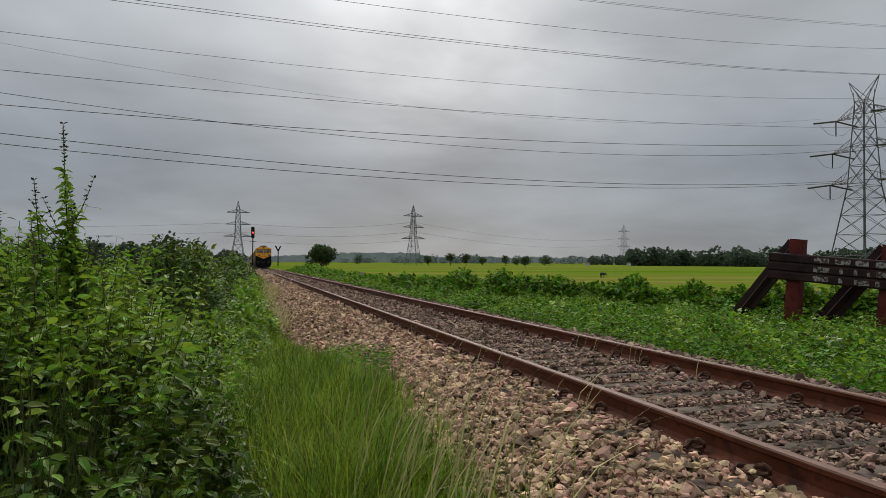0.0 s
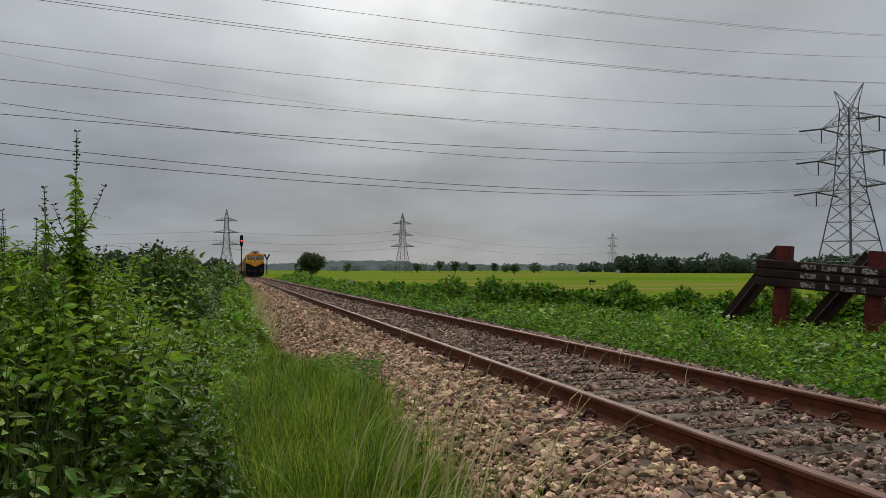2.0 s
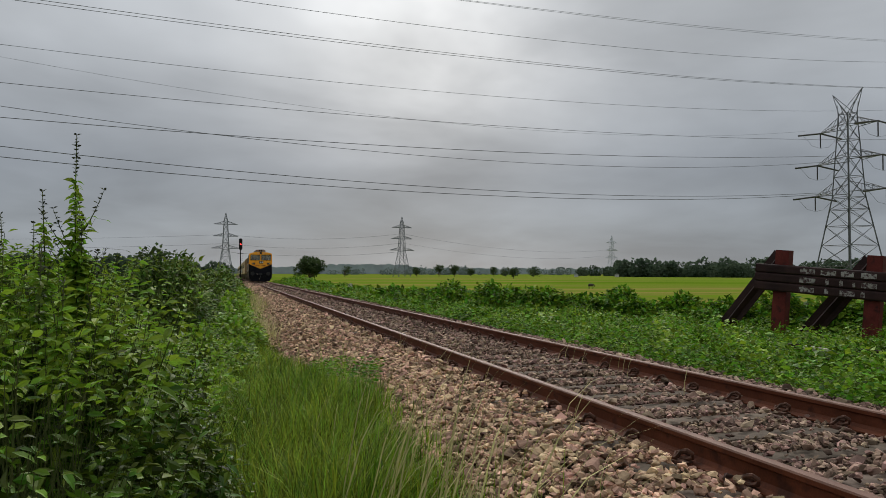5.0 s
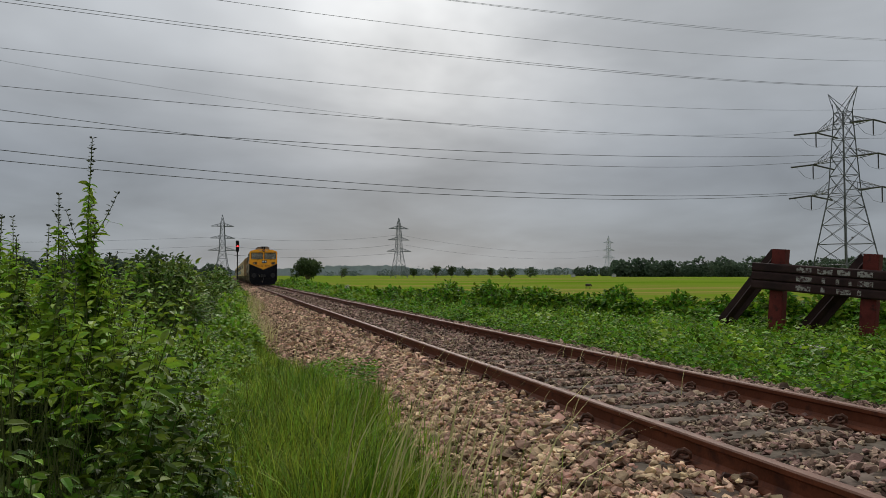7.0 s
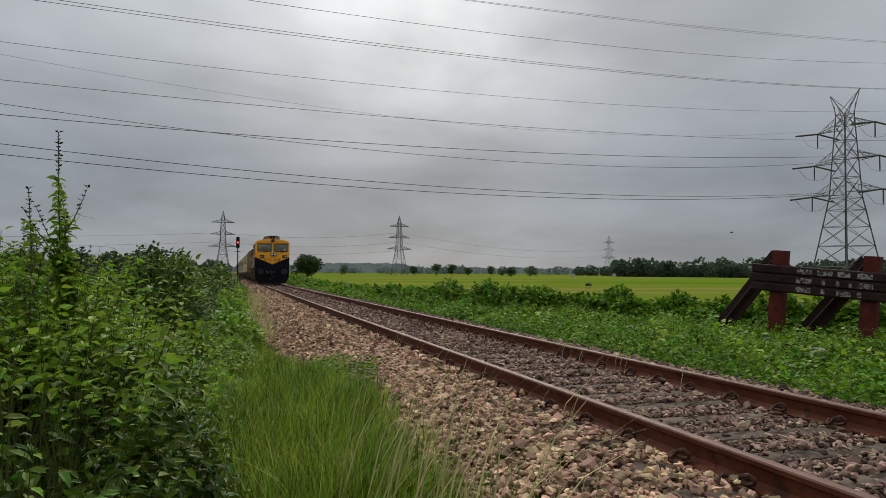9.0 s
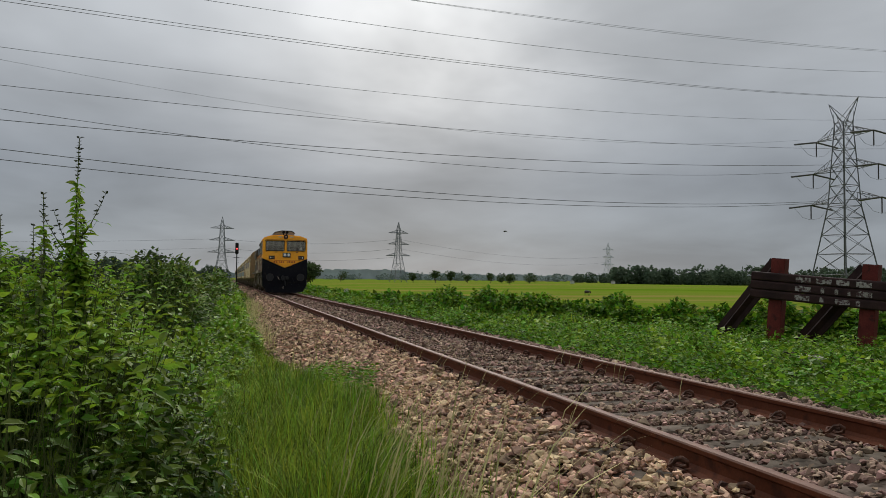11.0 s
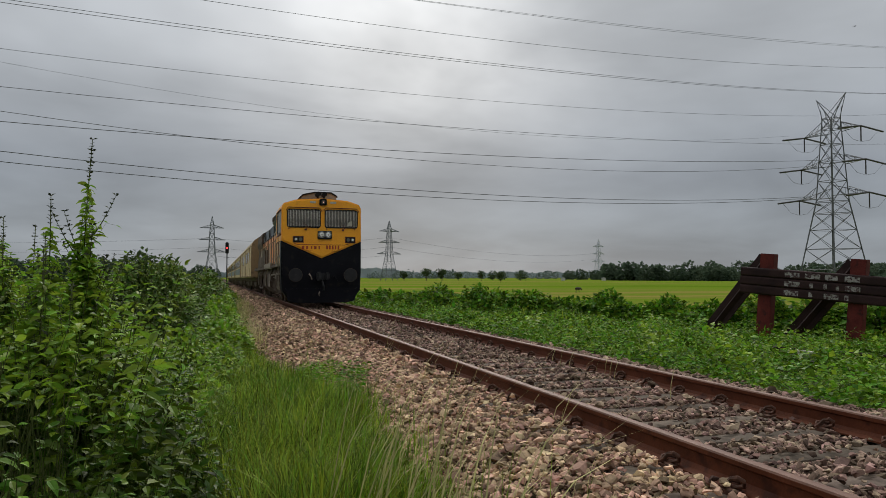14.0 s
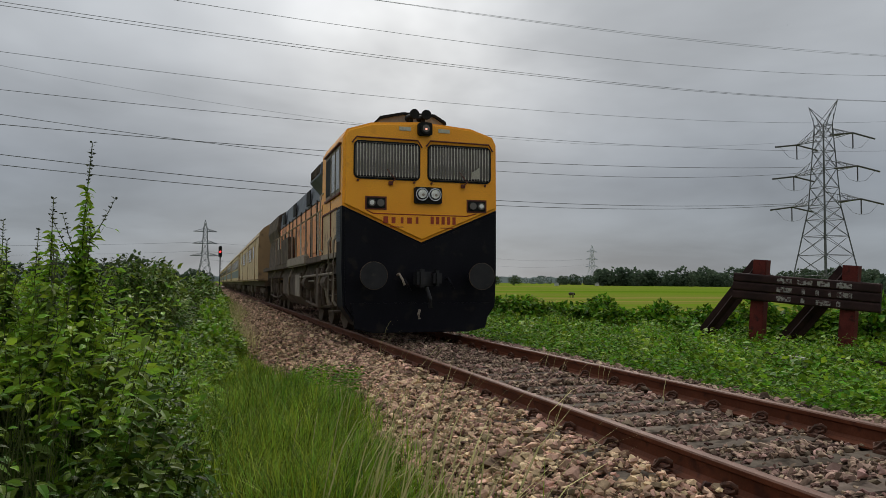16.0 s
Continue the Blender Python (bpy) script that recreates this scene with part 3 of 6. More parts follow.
def build_loco():
    loco = thing("locomotive", pose(TRACK_X + 0.05, 13.07, -GRADE * (13.07 - LEVEL_AT)), "yellow and black diesel locomotive with barred windscreens", "locomotive")
    # cab: yellow upper shell with the pointed lower edge, over a black nose
    up = [(0, 1.72), (1.46, 2.35), (1.45, 3.58), (1.38, 3.72), (0.95, 3.86), (0, 3.93), (-0.95, 3.86), (-1.38, 3.72), (-1.45, 3.58), (-1.46, 2.35)]
    bm = bmesh.new()
    prism(bm, up, 0.0, 2.55, 0.05)
    part("cab_shell", bm, M_yellow, loco, "glossy yellow cab front and roof")
    low = [(-1.46, 2.346), (-1.46, 1.2), (-1.43, 0.55), (-1.20, 0.22), (1.20, 0.22), (1.43, 0.55), (1.46, 1.2), (1.46, 2.346), (0, 1.716)]
    bm = bmesh.new()
    prism(bm, low, 0.0, 0.62, 0.05)
    part("nose", bm, M_navy, loco, "matt black lower nose")
    bm = bmesh.new()
    box(bm, -1.445, 1.445, 0.62, 2.55, 1.50, 2.34, 0.01)
    part("cab_side", bm, M_cab_side, loco, "dusty cream lower cab side")
    # louvre on the side of the nose
    for s in (-1, 1):
        bm = bmesh.new()
        box(bm, s * 1.458 - 0.01, s * 1.458 + 0.01, 0.22, 0.60, 1.72, 2.30)
        for k in range(12):
            box(bm, s * 1.472 - 0.012, s * 1.472 + 0.012, 0.24, 0.58, 1.75 + k * 0.045, 1.768 + k * 0.045)
        part("louvre", bm, M_blue, loco, "ribbed grey louvre")
    # windscreens
    for x0, x1, cut in ((-1.24, -0.075, 0), (0.125, 1.30, 1)):
        z0, z1 = 2.86, 3.49
        bm = bmesh.new()
        prism(bm, rounded(x0 - 0.03, x1 + 0.03, z0 - 0.03, z1 + 0.03, 0.10), -0.018, 0.03)
        wf = part("windscreen", bm, M_rubber, loco, "barred dark windscreen in black rubber")
        bm = bmesh.new()
        prism(bm, rounded(x0, x1, z0, z1, 0.08), -0.024, 0.02)
        part("pane", bm, M_glass, wf)
        for k in range(21):
            x = x0 + 0.035 + (x1 - x0 - 0.07) * k / 20
            bm = bmesh.new()
            tube(bm, [(x, -0.040, z0 + 0.015), (x, -0.044, (z0 + z1) / 2), (x, -0.040, z1 - 0.015)], 0.0085, 5)
            part("window_bar", bm, M_grille, wf)
        for z in (z0 + 0.02, z1 - 0.02):
            bm = bmesh.new()
            box(bm, x0 + 0.02, x1 - 0.02, -0.046, -0.034, z - 0.01, z + 0.01)
            part("bar_rail", bm, M_rubber, wf)
        if cut:
            bm = bmesh.new()
            prism(bm, [(x1 - 0.36, z0 + 0.05), (x1 - 0.19, z0 + 0.06), (x1 - 0.20, z0 + 0.27), (x1 - 0.35, z0 + 0.17)], -0.030, -0.0245)
            part("paper_notice", bm, M_plate, wf, "white paper behind the glass")
        # drip rail over the windscreen
        bm = bmesh.new()
        tube(bm, [(x0 - 0.06, -0.03, z1 - 0.02), (x0 + 0.02, -0.035, z1 + 0.085), (x1 - 0.02, -0.035, z1 + 0.075), (x1 + 0.06, -0.03, z1 - 0.05)], 0.016, 6)
        part("drip_rail", bm, M_brownline, loco)
        # wiper
        xm = (x0 + x1) / 2
        bm = bmesh.new()
        box(bm, xm + 0.02, xm + 0.10, -0.06, -0.01, z0 - 0.13, z0 - 0.06, 0.01)
        tube(bm, [(xm + 0.06, -0.06, z0 - 0.09), (xm + 0.14, -0.065, z0 - 0.02)], 0.014, 6)
        tube(bm, [(xm + 0.14, -0.06, z0 - 0.02), (xm - 0.02, -0.055, z0 + 0.16)], 0.007, 5)
        part("wiper", bm, M_brownline, loco)
        for dx in (0.06, 1.10):
            bm = bmesh.new()
            box(bm, x0 + dx - 0.03, x0 + dx, -0.05, 0.0, z0 - 0.08, z0 - 0.045)
            part("lug", bm, M_brownline, loco)
    # lamp over the windscreens
    bm = bmesh.new()
    prism(bm, rounded(-0.10, 0.16, 3.66, 3.90, 0.05), -0.10, 0.02)
    tl = part("top_lamp", bm, M_rubber, loco, "dark round lamp over the windscreens")
    bm = bmesh.new()
    disc(bm, 0.03, -0.11, 3.78, 0.10, 0.05)
    part("lamp_bezel", bm, M_rubber, tl)
    bm = bmesh.new()
    disc(bm, 0.03, -0.137, 3.78, 0.068, 0.012)
    part("lamp_glass", bm, M_glass, tl)
    bm = bmesh.new()
    disc(bm, 0.03, -0.147, 3.765, 0.018, 0.012)
    part("bulb", bm, M_lit, tl, "small glowing bulb")
    for x in (-0.44, 0.30):
        bm = bmesh.new()
        box(bm, x, x + 0.22, -0.012, 0.01, 3.74, 3.81, 0.003)
        part("plate", bm, M_plate, loco, "pale number panel")
    # twin headlights
    bm = bmesh.new()
    prism(bm, rounded(-0.16, 0.36, 2.42, 2.72, 0.04), -0.06, 0.02)
    hl = part("headlight_case", bm, M_rubber, loco, "twin round headlights in a black case")
    for x in (-0.022, 0.222):
        bm = bmesh.new()
        disc(bm, x, -0.065, 2.585, 0.118, 0.05, 28)
        part("rim", bm, M_chrome, hl, "silver headlight rim")
        bm = bmesh.new()
        disc(bm, x, -0.087, 2.585, 0.098, 0.03, 28)
        part("bowl", bm, M_rubber, hl, "dark headlight bowl")
        bm = bmesh.new()
        disc(bm, x, -0.098, 2.590, 0.080, 0.024, 24)
        part("lens", bm, M_lamp, hl, "clear headlight lens")
        bm = bmesh.new()
        disc(bm, x + 0.012, -0.114, 2.572, 0.024, 0.01, 14)
        part("bulb_cap", bm, M_dusty, hl)
    # marker lights
    for x0 in (-1.03, 0.88):
        bm = bmesh.new()
        box(bm, x0, x0 + 0.34, -0.03, 0.02, 2.31, 2.50, 0.01)
        mk = part("marker_case", bm, M_rubber, loco, "black marker light case")
        bm = bmesh.new()
        box(bm, x0 - 0.025, x0 + 0.365, -0.012, 0.01, 2.285, 2.525)
        part("marker_frame", bm, M_brownline, mk)
        for k, x in enumerate((x0 + 0.09, x0 + 0.25)):
            bm = bmesh.new()
            disc(bm, x, -0.04, 2.405, 0.066, 0.03, 18)
            ln = part("lens", bm, M_glass, mk)
            if (k == 0) == (x0 < 0):
                bm = bmesh.new()
                disc(bm, x, -0.058, 2.405, 0.042, 0.01, 16)
                part("reflector", bm, M_lamp, mk)
    # painted line and lettering bars on the point of the yellow
    for a, b in (((-1.02, 2.27), (-0.90, 2.215)), ((-0.90, 2.215), (0.86, 2.215)), ((0.86, 2.215), (1.05, 2.27))):
        bm = bmesh.new()
        bar(bm, (a[0], 0.0, a[1]), (b[0], 0.0, b[1]), 0.010)
        part("red_line", bm, M_redline, loco)
    for x, w, h in ((-0.72, 0.12, 0.12), (-0.57, 0.10, 0.11), (-0.40, 0.07, 0.11), (-0.28, 0.12, 0.11), (-0.12, 0.07, 0.12),
                    (0.16, 0.085, 0.14), (0.265, 0.085, 0.14), (0.37, 0.085, 0.14), (0.475, 0.085, 0.14), (0.58, 0.085, 0.14)):
        bm = bmesh.new()
        box(bm, x, x + w * 0.72, -0.004, 0.01, 2.05, 2.05 + h)
        part("letter_bar", bm, M_redline, loco)
    for s in (-1, 1):
        bm = bmesh.new()
        bar(bm, (s * 0.35, 0.0, 1.985), (s * 0.60, 0.0, 1.985), 0.008)
        part("red_line", bm, M_redline, loco)
    # buffers, coupler, hoses, pilot
    for s in (-1, 1):
        bm = bmesh.new()
        disc(bm, s * 0.985, -0.22, 1.10, 0.11, 0.5, 18)
        disc(bm, s * 0.985, -0.46, 1.10, 0.235, 0.05, 30)
        part("buffer", bm, M_bufface, loco, "round dark steel buffer")
        bm = bmesh.new()
        disc(bm, s * 0.985, -0.470, 1.10, 0.243, 0.02, 30)
        part("buffer_rim", bm, M_under, loco)
    bm = bmesh.new()
    box(bm, -0.16, 0.16, -0.35, 0.1, 0.92, 1.18, 0.04)
    box(bm, -0.24, -0.06, -0.62, -0.25, 0.90, 1.22, 0.05)
    box(bm, 0.08, 0.24, -0.52, -0.25, 0.92, 1.20, 0.05)
    tube(bm, [(-0.05, -0.5, 0.9), (0.0, -0.55, 0.7), (0.02, -0.5, 0.55)], 0.035, 8)
    part("coupler", bm, M_bufface, loco, "dark knuckle coupler")
    for x, z, c in ((-0.46, 1.12, M_dusty), (-0.36, 1.02, M_navy), (0.45, 1.05, M_navy)):
        bm = bmesh.new()
        tube(bm, [(x, -0.02, z), (x, -0.14, z + 0.02), (x + 0.05, -0.20, z - 0.08), (x + 0.09, -0.20, z - 0.18)], 0.022, 8)
        part("hose", bm, c, loco, "brake hose with metal cock")
    bm = bmesh.new()
    tube(bm, [(-0.10, -0.22, 0.50), (-0.13, -0.26, 0.42), (-0.11, -0.26, 0.34)], 0.024, 8)
    part("hose_end", bm, M_dusty, loco)
    bm = bmesh.new()
    prism(bm, [(-1.30, 0.62), (-1.22, 0.16), (-0.9, 0.09), (0.9, 0.09), (1.22, 0.16), (1.30, 0.62)], -0.035, 0.05, 0.01)
    part("pilot", bm, M_navy, loco, "black steel rail guard")
    # horns and air box on the roof
    bm = bmesh.new()
    prism(bm, [(-0.78, 3.90), (-0.62, 4.12), (-0.20, 4.22), (0.42, 4.22), (0.62, 4.10), (0.66, 3.90)], 0.75, 2.1, 0.02)
    ac = part("roof_box", bm, M_dusty, loco, "weathered roof ventilator box")
    bm = bmesh.new()
    prism(bm, [(-0.82, 3.94), (-0.64, 4.14), (-0.20, 4.245), (0.44, 4.245), (0.66, 4.12), (0.68, 4.06), (0.42, 4.20), (-0.2, 4.20), (-0.62, 4.09)], 0.70, 2.15)
    part("roof_lid", bm, M_rubber, ac)
    for x in (-0.11, 0.12):
        bm = bmesh.new()
        bmesh.ops.create_cone(bm, cap_ends=True, segments=20, radius1=0.078, radius2=0.03, depth=0.42, matrix=pose(x, 0.38, 4.10, 90, 0, 0))
        disc(bm, x, 0.165, 4.10, 0.092, 0.02)
        box(bm, x - 0.03, x + 0.03, 0.36, 0.46, 3.88, 4.05)
        part("horn", bm, M_rubber, loco, "dark trumpet horn")
    # cab side windows, doors and rails
    for s in (-1, 1):
        X = s * 1.455
        bm = bmesh.new()
        prism(bm, rounded(0.26, 1.98, 2.60, 3.46, 0.07), X - 0.014, X + 0.014)
        for v in bm.verts:
            v.co.x, v.co.y = v.co.y, v.co.x
        bmesh.ops.recalc_face_normals(bm, faces=bm.faces[:])
        sw = part("side_window", bm, M_dusty, loco, "cab side window, partly open")
        # third panel is plain black, standing in for the shade inside the open bay
        for y0, y1, mt in ((0.32, 0.70, M_sash), (0.76, 1.22, M_sash), (1.26, 1.92, M_rubber)):
            bm = bmesh.new()
            box(bm, X - 0.022, X + 0.022, y0, y1, 2.67, 3.40, 0.006)
            part("sash_or_dark_bay", bm, mt, sw)
        for y in (0.73, 1.24):
            bm = bmesh.new()
            box(bm, X - 0.032, X + 0.032, y - 0.02, y + 0.02, 2.62, 3.44, 0.005)
            part("sash_bar", bm, M_dusty, sw)
        bm = bmesh.new()
        box(bm, X - 0.04, X + 0.04, 0.22, 2.02, 2.56, 2.60, 0.005)
        part("window_ledge", bm, M_brownline, loco)
        bm = bmesh.new()
        box(bm, X - 0.05, X + 0.05, 0.20, 2.05, 3.47, 3.50, 0.005)
        part("eave", bm, M_brownline, loco)
        # intake bulge at the hood's shoulder, just behind the cab
        bm = bmesh.new()
        prism(bm, [(s * 1.16, 2.98), (s * 1.26, 3.00), (s * 1.49, 3.26), (s * 1.46, 3.52), (s * 1.18, 3.66)], 2.62, 4.3, 0.02)
        ib = part("intake_bulge", bm, M_blue, loco, "dusty dark grey intake box on the hood shoulder")
        bm = bmesh.new()
        box(bm, s * 1.475 - 0.015, s * 1.475 + 0.015, 2.75, 4.15, 3.30, 3.48)
        for k in range(9):
            box(bm, s * 1.495 - 0.012, s * 1.495 + 0.012, 2.80 + k * 0.15, 2.86 + k * 0.15, 3.31, 3.47)
        part("intake_grille", bm, M_under, ib)
        # lower cab: door panel line, hinge and grab rail
        bm = bmesh.new()
        for y in (1.38, 2.48):
            box(bm, X - 0.012, X + 0.012, y - 0.012, y + 0.012, 1.55, 2.58)
        box(bm, X - 0.012, X + 0.012, 0.62, 2.52, 2.335, 2.365)
        part("panel_seam", bm, M_brownline, loco)
        bm = bmesh.new()
        tube(bm, [(s * 1.46, 2.35, 1.6), (s * 1.52, 2.35, 1.66), (s * 1.52, 2.35, 2.75), (s * 1.46, 2.35, 2.82)], 0.02, 6)
        part("grab_rail", bm, M_plate, loco)
        # brake rigging and pipes under the cab
        for k in range(5):
            bm = bmesh.new()
            y = 1.7 + k * 0.62
            tube(bm, [(s * 1.30, y, 1.40), (s * 1.36, y, 1.22), (s * (1.34 + 0.03 * (k % 2)), y + 0.1, 0.85), (s * 1.30, y + 0.22, 0.52)], 0.028 + 0.012 * (k % 3), 7)
            part("pipe", bm, M_dusty if k % 2 else M_under, loco)
        bm = bmesh.new()
        tube(bm, [(s * 1.38, 1.5, 1.16), (s * 1.38, 7.2, 1.12)], 0.03, 7)
        tube(bm, [(s * 1.33, 1.5, 1.04), (s * 1.33, 7.2, 1.00)], 0.022, 7)
        part("brake_pipe", bm, M_dusty, loco)
        for y in (2.2, 5.6):
            bm = bmesh.new()
            tube(bm, [(s * 1.30, y, 0.98), (s * 1.30, y + 0.62, 0.98)], [0.15, 0.15], 12)
            tube(bm, [(s * 1.30, y + 0.62, 0.98), (s * 1.30, y + 0.95, 0.92)], [0.05, 0.04], 8)
            part("brake_cylinder", bm, M_under, loco)
        bm = bmesh.new()
        box(bm, s * 1.44 - 0.03, s * 1.44 + 0.03, 0.66, 2.60, 1.44, 1.54, 0.01)
        part("step_beam", bm, M_dusty, loco, "pale dusty beam under the cab")
        # front steps and handrail
        bm = bmesh.new()
        for k in range(4):
            box(bm, s * 1.36 - 0.12, s * 1.36 + 0.10, 0.75, 1.25, 0.42 + k * 0.30, 0.45 + k * 0.30)
        box(bm, s * 1.30 - 0.02, s * 1.30 + 0.02, 0.72, 0.76, 0.35, 1.5)
        box(bm, s * 1.30 - 0.02, s * 1.30 + 0.02, 1.24, 1.28, 0.35, 1.5)
        part("step", bm, M_under, loco)
        for y in (0.70, 1.32):
            bm = bmesh.new()
            tube(bm, [(s * 1.44, y, 0.55), (s * 1.50, y, 0.65), (s * 1.50, y, 1.75), (s * 1.45, y, 1.85)], 0.024, 6)
            part("handrail", bm, M_dusty, loco, "dusty pale handrail")
    # long hood, walkway and its posts
    bm = bmesh.new()
    box(bm, -1.22, 1.22, 2.55, 15.0, 1.55, 2.92, 0.03)
    part("hood", bm, M_orange, loco, "faded orange engine hood")
    bm = bmesh.new()
    prism(bm, [(-1.22, 2.93), (-1.16, 3.45), (-0.8, 3.66), (0.8, 3.66), (1.16, 3.45), (1.22, 2.93)], 2.55, 15.0)
    part("hood_top", bm, M_blue, loco, "grey-blue hood roof")
    bm = bmesh.new()
    prism(bm, [(-1.30, 1.55), (-1.24, 2.6), (-1.34, 2.95), (-1.28, 3.45), (-0.85, 3.70), (0.85, 3.70), (1.28, 3.45), (1.34, 2.95), (1.24, 2.6), (1.30, 1.55)], 15.0, 19.4)
    part("radiator_hood", bm, M_under, loco, "grimy dark radiator section")
    for k in range(3):
        bm = bmesh.new()
        disc(bm, 0, 0, 0, 0.55, 0.18, 20)
        bmesh.ops.rotate(bm, verts=bm.verts[:], cent=(0, 0, 0), matrix=Matrix.Rotation(radians(90), 3, "X"))
        bmesh.ops.translate(bm, verts=bm.verts[:], vec=(0, 15.8 + k * 1.3, 3.9))
        part("fan", bm, M_under, loco)
    for y, h in ((6.0, 0.25), (9.5, 0.35), (12.2, 0.3)):
        bm = bmesh.new()
        box(bm, -0.5, 0.5, y, y + 1.1, 3.6, 3.66 + h, 0.04)
        part("exhaust_box", bm, M_under, loco)
    for s in (-1, 1):
        for k in range(11):
            y = 2.75 + k * 1.1
            bm = bmesh.new()
            box(bm, s * 1.225 - 0.02, s * 1.225 + 0.02, y, y + 0.95, 1.70, 2.85, 0.01)
            dr = part("hood_door", bm, M_orange, loco)
            bm = bmesh.new()
            box(bm, s * 1.25 - 0.012, s * 1.25 + 0.012, y + 0.99, y + 1.06, 1.62, 2.95)
            part("door_gap_strip", bm, M_rubber, loco)
            if k % 3 == 0:
                bm = bmesh.new()
                box(bm, s * 1.25 - 0.01, s * 1.25 + 0.01, y + 0.1, y + 0.85, 2.98, 3.35)
                part("air_filter", bm, M_rubber, loco)
            bm = bmesh.new()
            tube(bm, [(s * 1.43, y + 0.5, 1.56), (s * 1.44, y + 0.5, 2.5)], 0.022, 6)
            part("stanchion", bm, M_dusty if k % 3 else M_plate, loco)
        bm = bmesh.new()
        tube(bm, [(s * 1.44, 2.6, 2.5), (s * 1.44, 15.0, 2.5)], 0.02, 6)
        part("walkway_rail", bm, M_coachend, loco, "rusty walkway rail")
        bm = bmesh.new()
        box(bm, s * 1.30 - 0.17, s * 1.30 + 0.17, 2.55, 20.3, 1.42, 1.55, 0.01)
        part("walkway", bm, M_under, loco)
        bm = bmesh.new()
        box(bm, s * 1.46 - 0.06, s * 1.46 + 0.06, 5.0, 9.4, 1.40, 1.66, 0.04)
        part("air_tank", bm, M_dusty, loco, "dusty grey air reservoir")
        for y0, y1, z1 in ((9.6, 11.8, 2.35), (12.1, 13.8, 2.1)):
            bm = bmesh.new()
            box(bm, s * 1.36 - 0.10, s * 1.36 + 0.08, y0, y1, 1.56, z1, 0.02)
            part("equipment_box", bm, M_under, loco, "dark grimy equipment box")
        for k in range(5):
            y = 3.0 + k * 3.3
            bm = bmesh.new()
            tube(bm, [(s * 1.30, y, 1.40), (s * 1.40, y + 0.05, 1.15), (s * 1.38, y + 0.5, 0.95), (s * 1.36, y + 0.6, 0.6)], 0.035, 6)
            part("pipe", bm, M_dusty if k % 2 == 0 else M_under, loco)
        bm = bmesh.new()
        prism(bm, [(s * 1.36 - 0.05, 0.45), (s * 1.36 + 0.05, 0.45), (s * 1.36 + 0.05, 1.3), (s * 1.36 - 0.05, 1.3)], 3.4, 3.75, 0.02)
        part("sand_box", bm, M_under, loco)
    bm = bmesh.new()
    prism(bm, [(-1.32, 0.62), (-1.05, 0.32), (1.05, 0.32), (1.32, 0.62), (1.32, 1.25), (-1.32, 1.25)], 7.4, 12.6, 0.05)
    part("fuel_tank", bm, M_under, loco, "grimy dark fuel tank")
    for s in (-1, 1):
        bm = bmesh.new()
        prism(bm, [(s * 1.33 - 0.02, 0.60), (s * 1.33 + 0.02, 0.60), (s * 1.33 + 0.02, 1.2), (s * 1.33 - 0.02, 1.2)], 7.5, 8.6)
        part("tank_plate", bm, M_dusty, loco, "dusty pale side plate")
    bm = bmesh.new()
    box(bm, -1.25, 1.25, 0.6, 20.6, 1.15, 1.45, 0.02)
    box(bm, -1.4, 1.4, 19.4, 20.6, 1.42, 1.6)
    part("underframe", bm, M_under, loco)
    bogie(loco, 4.6, (-1.85, 0.0, 1.7), 0.54)
    bogie(loco, 16.4, (-1.7, 0.0, 1.85), 0.54)
    return loco


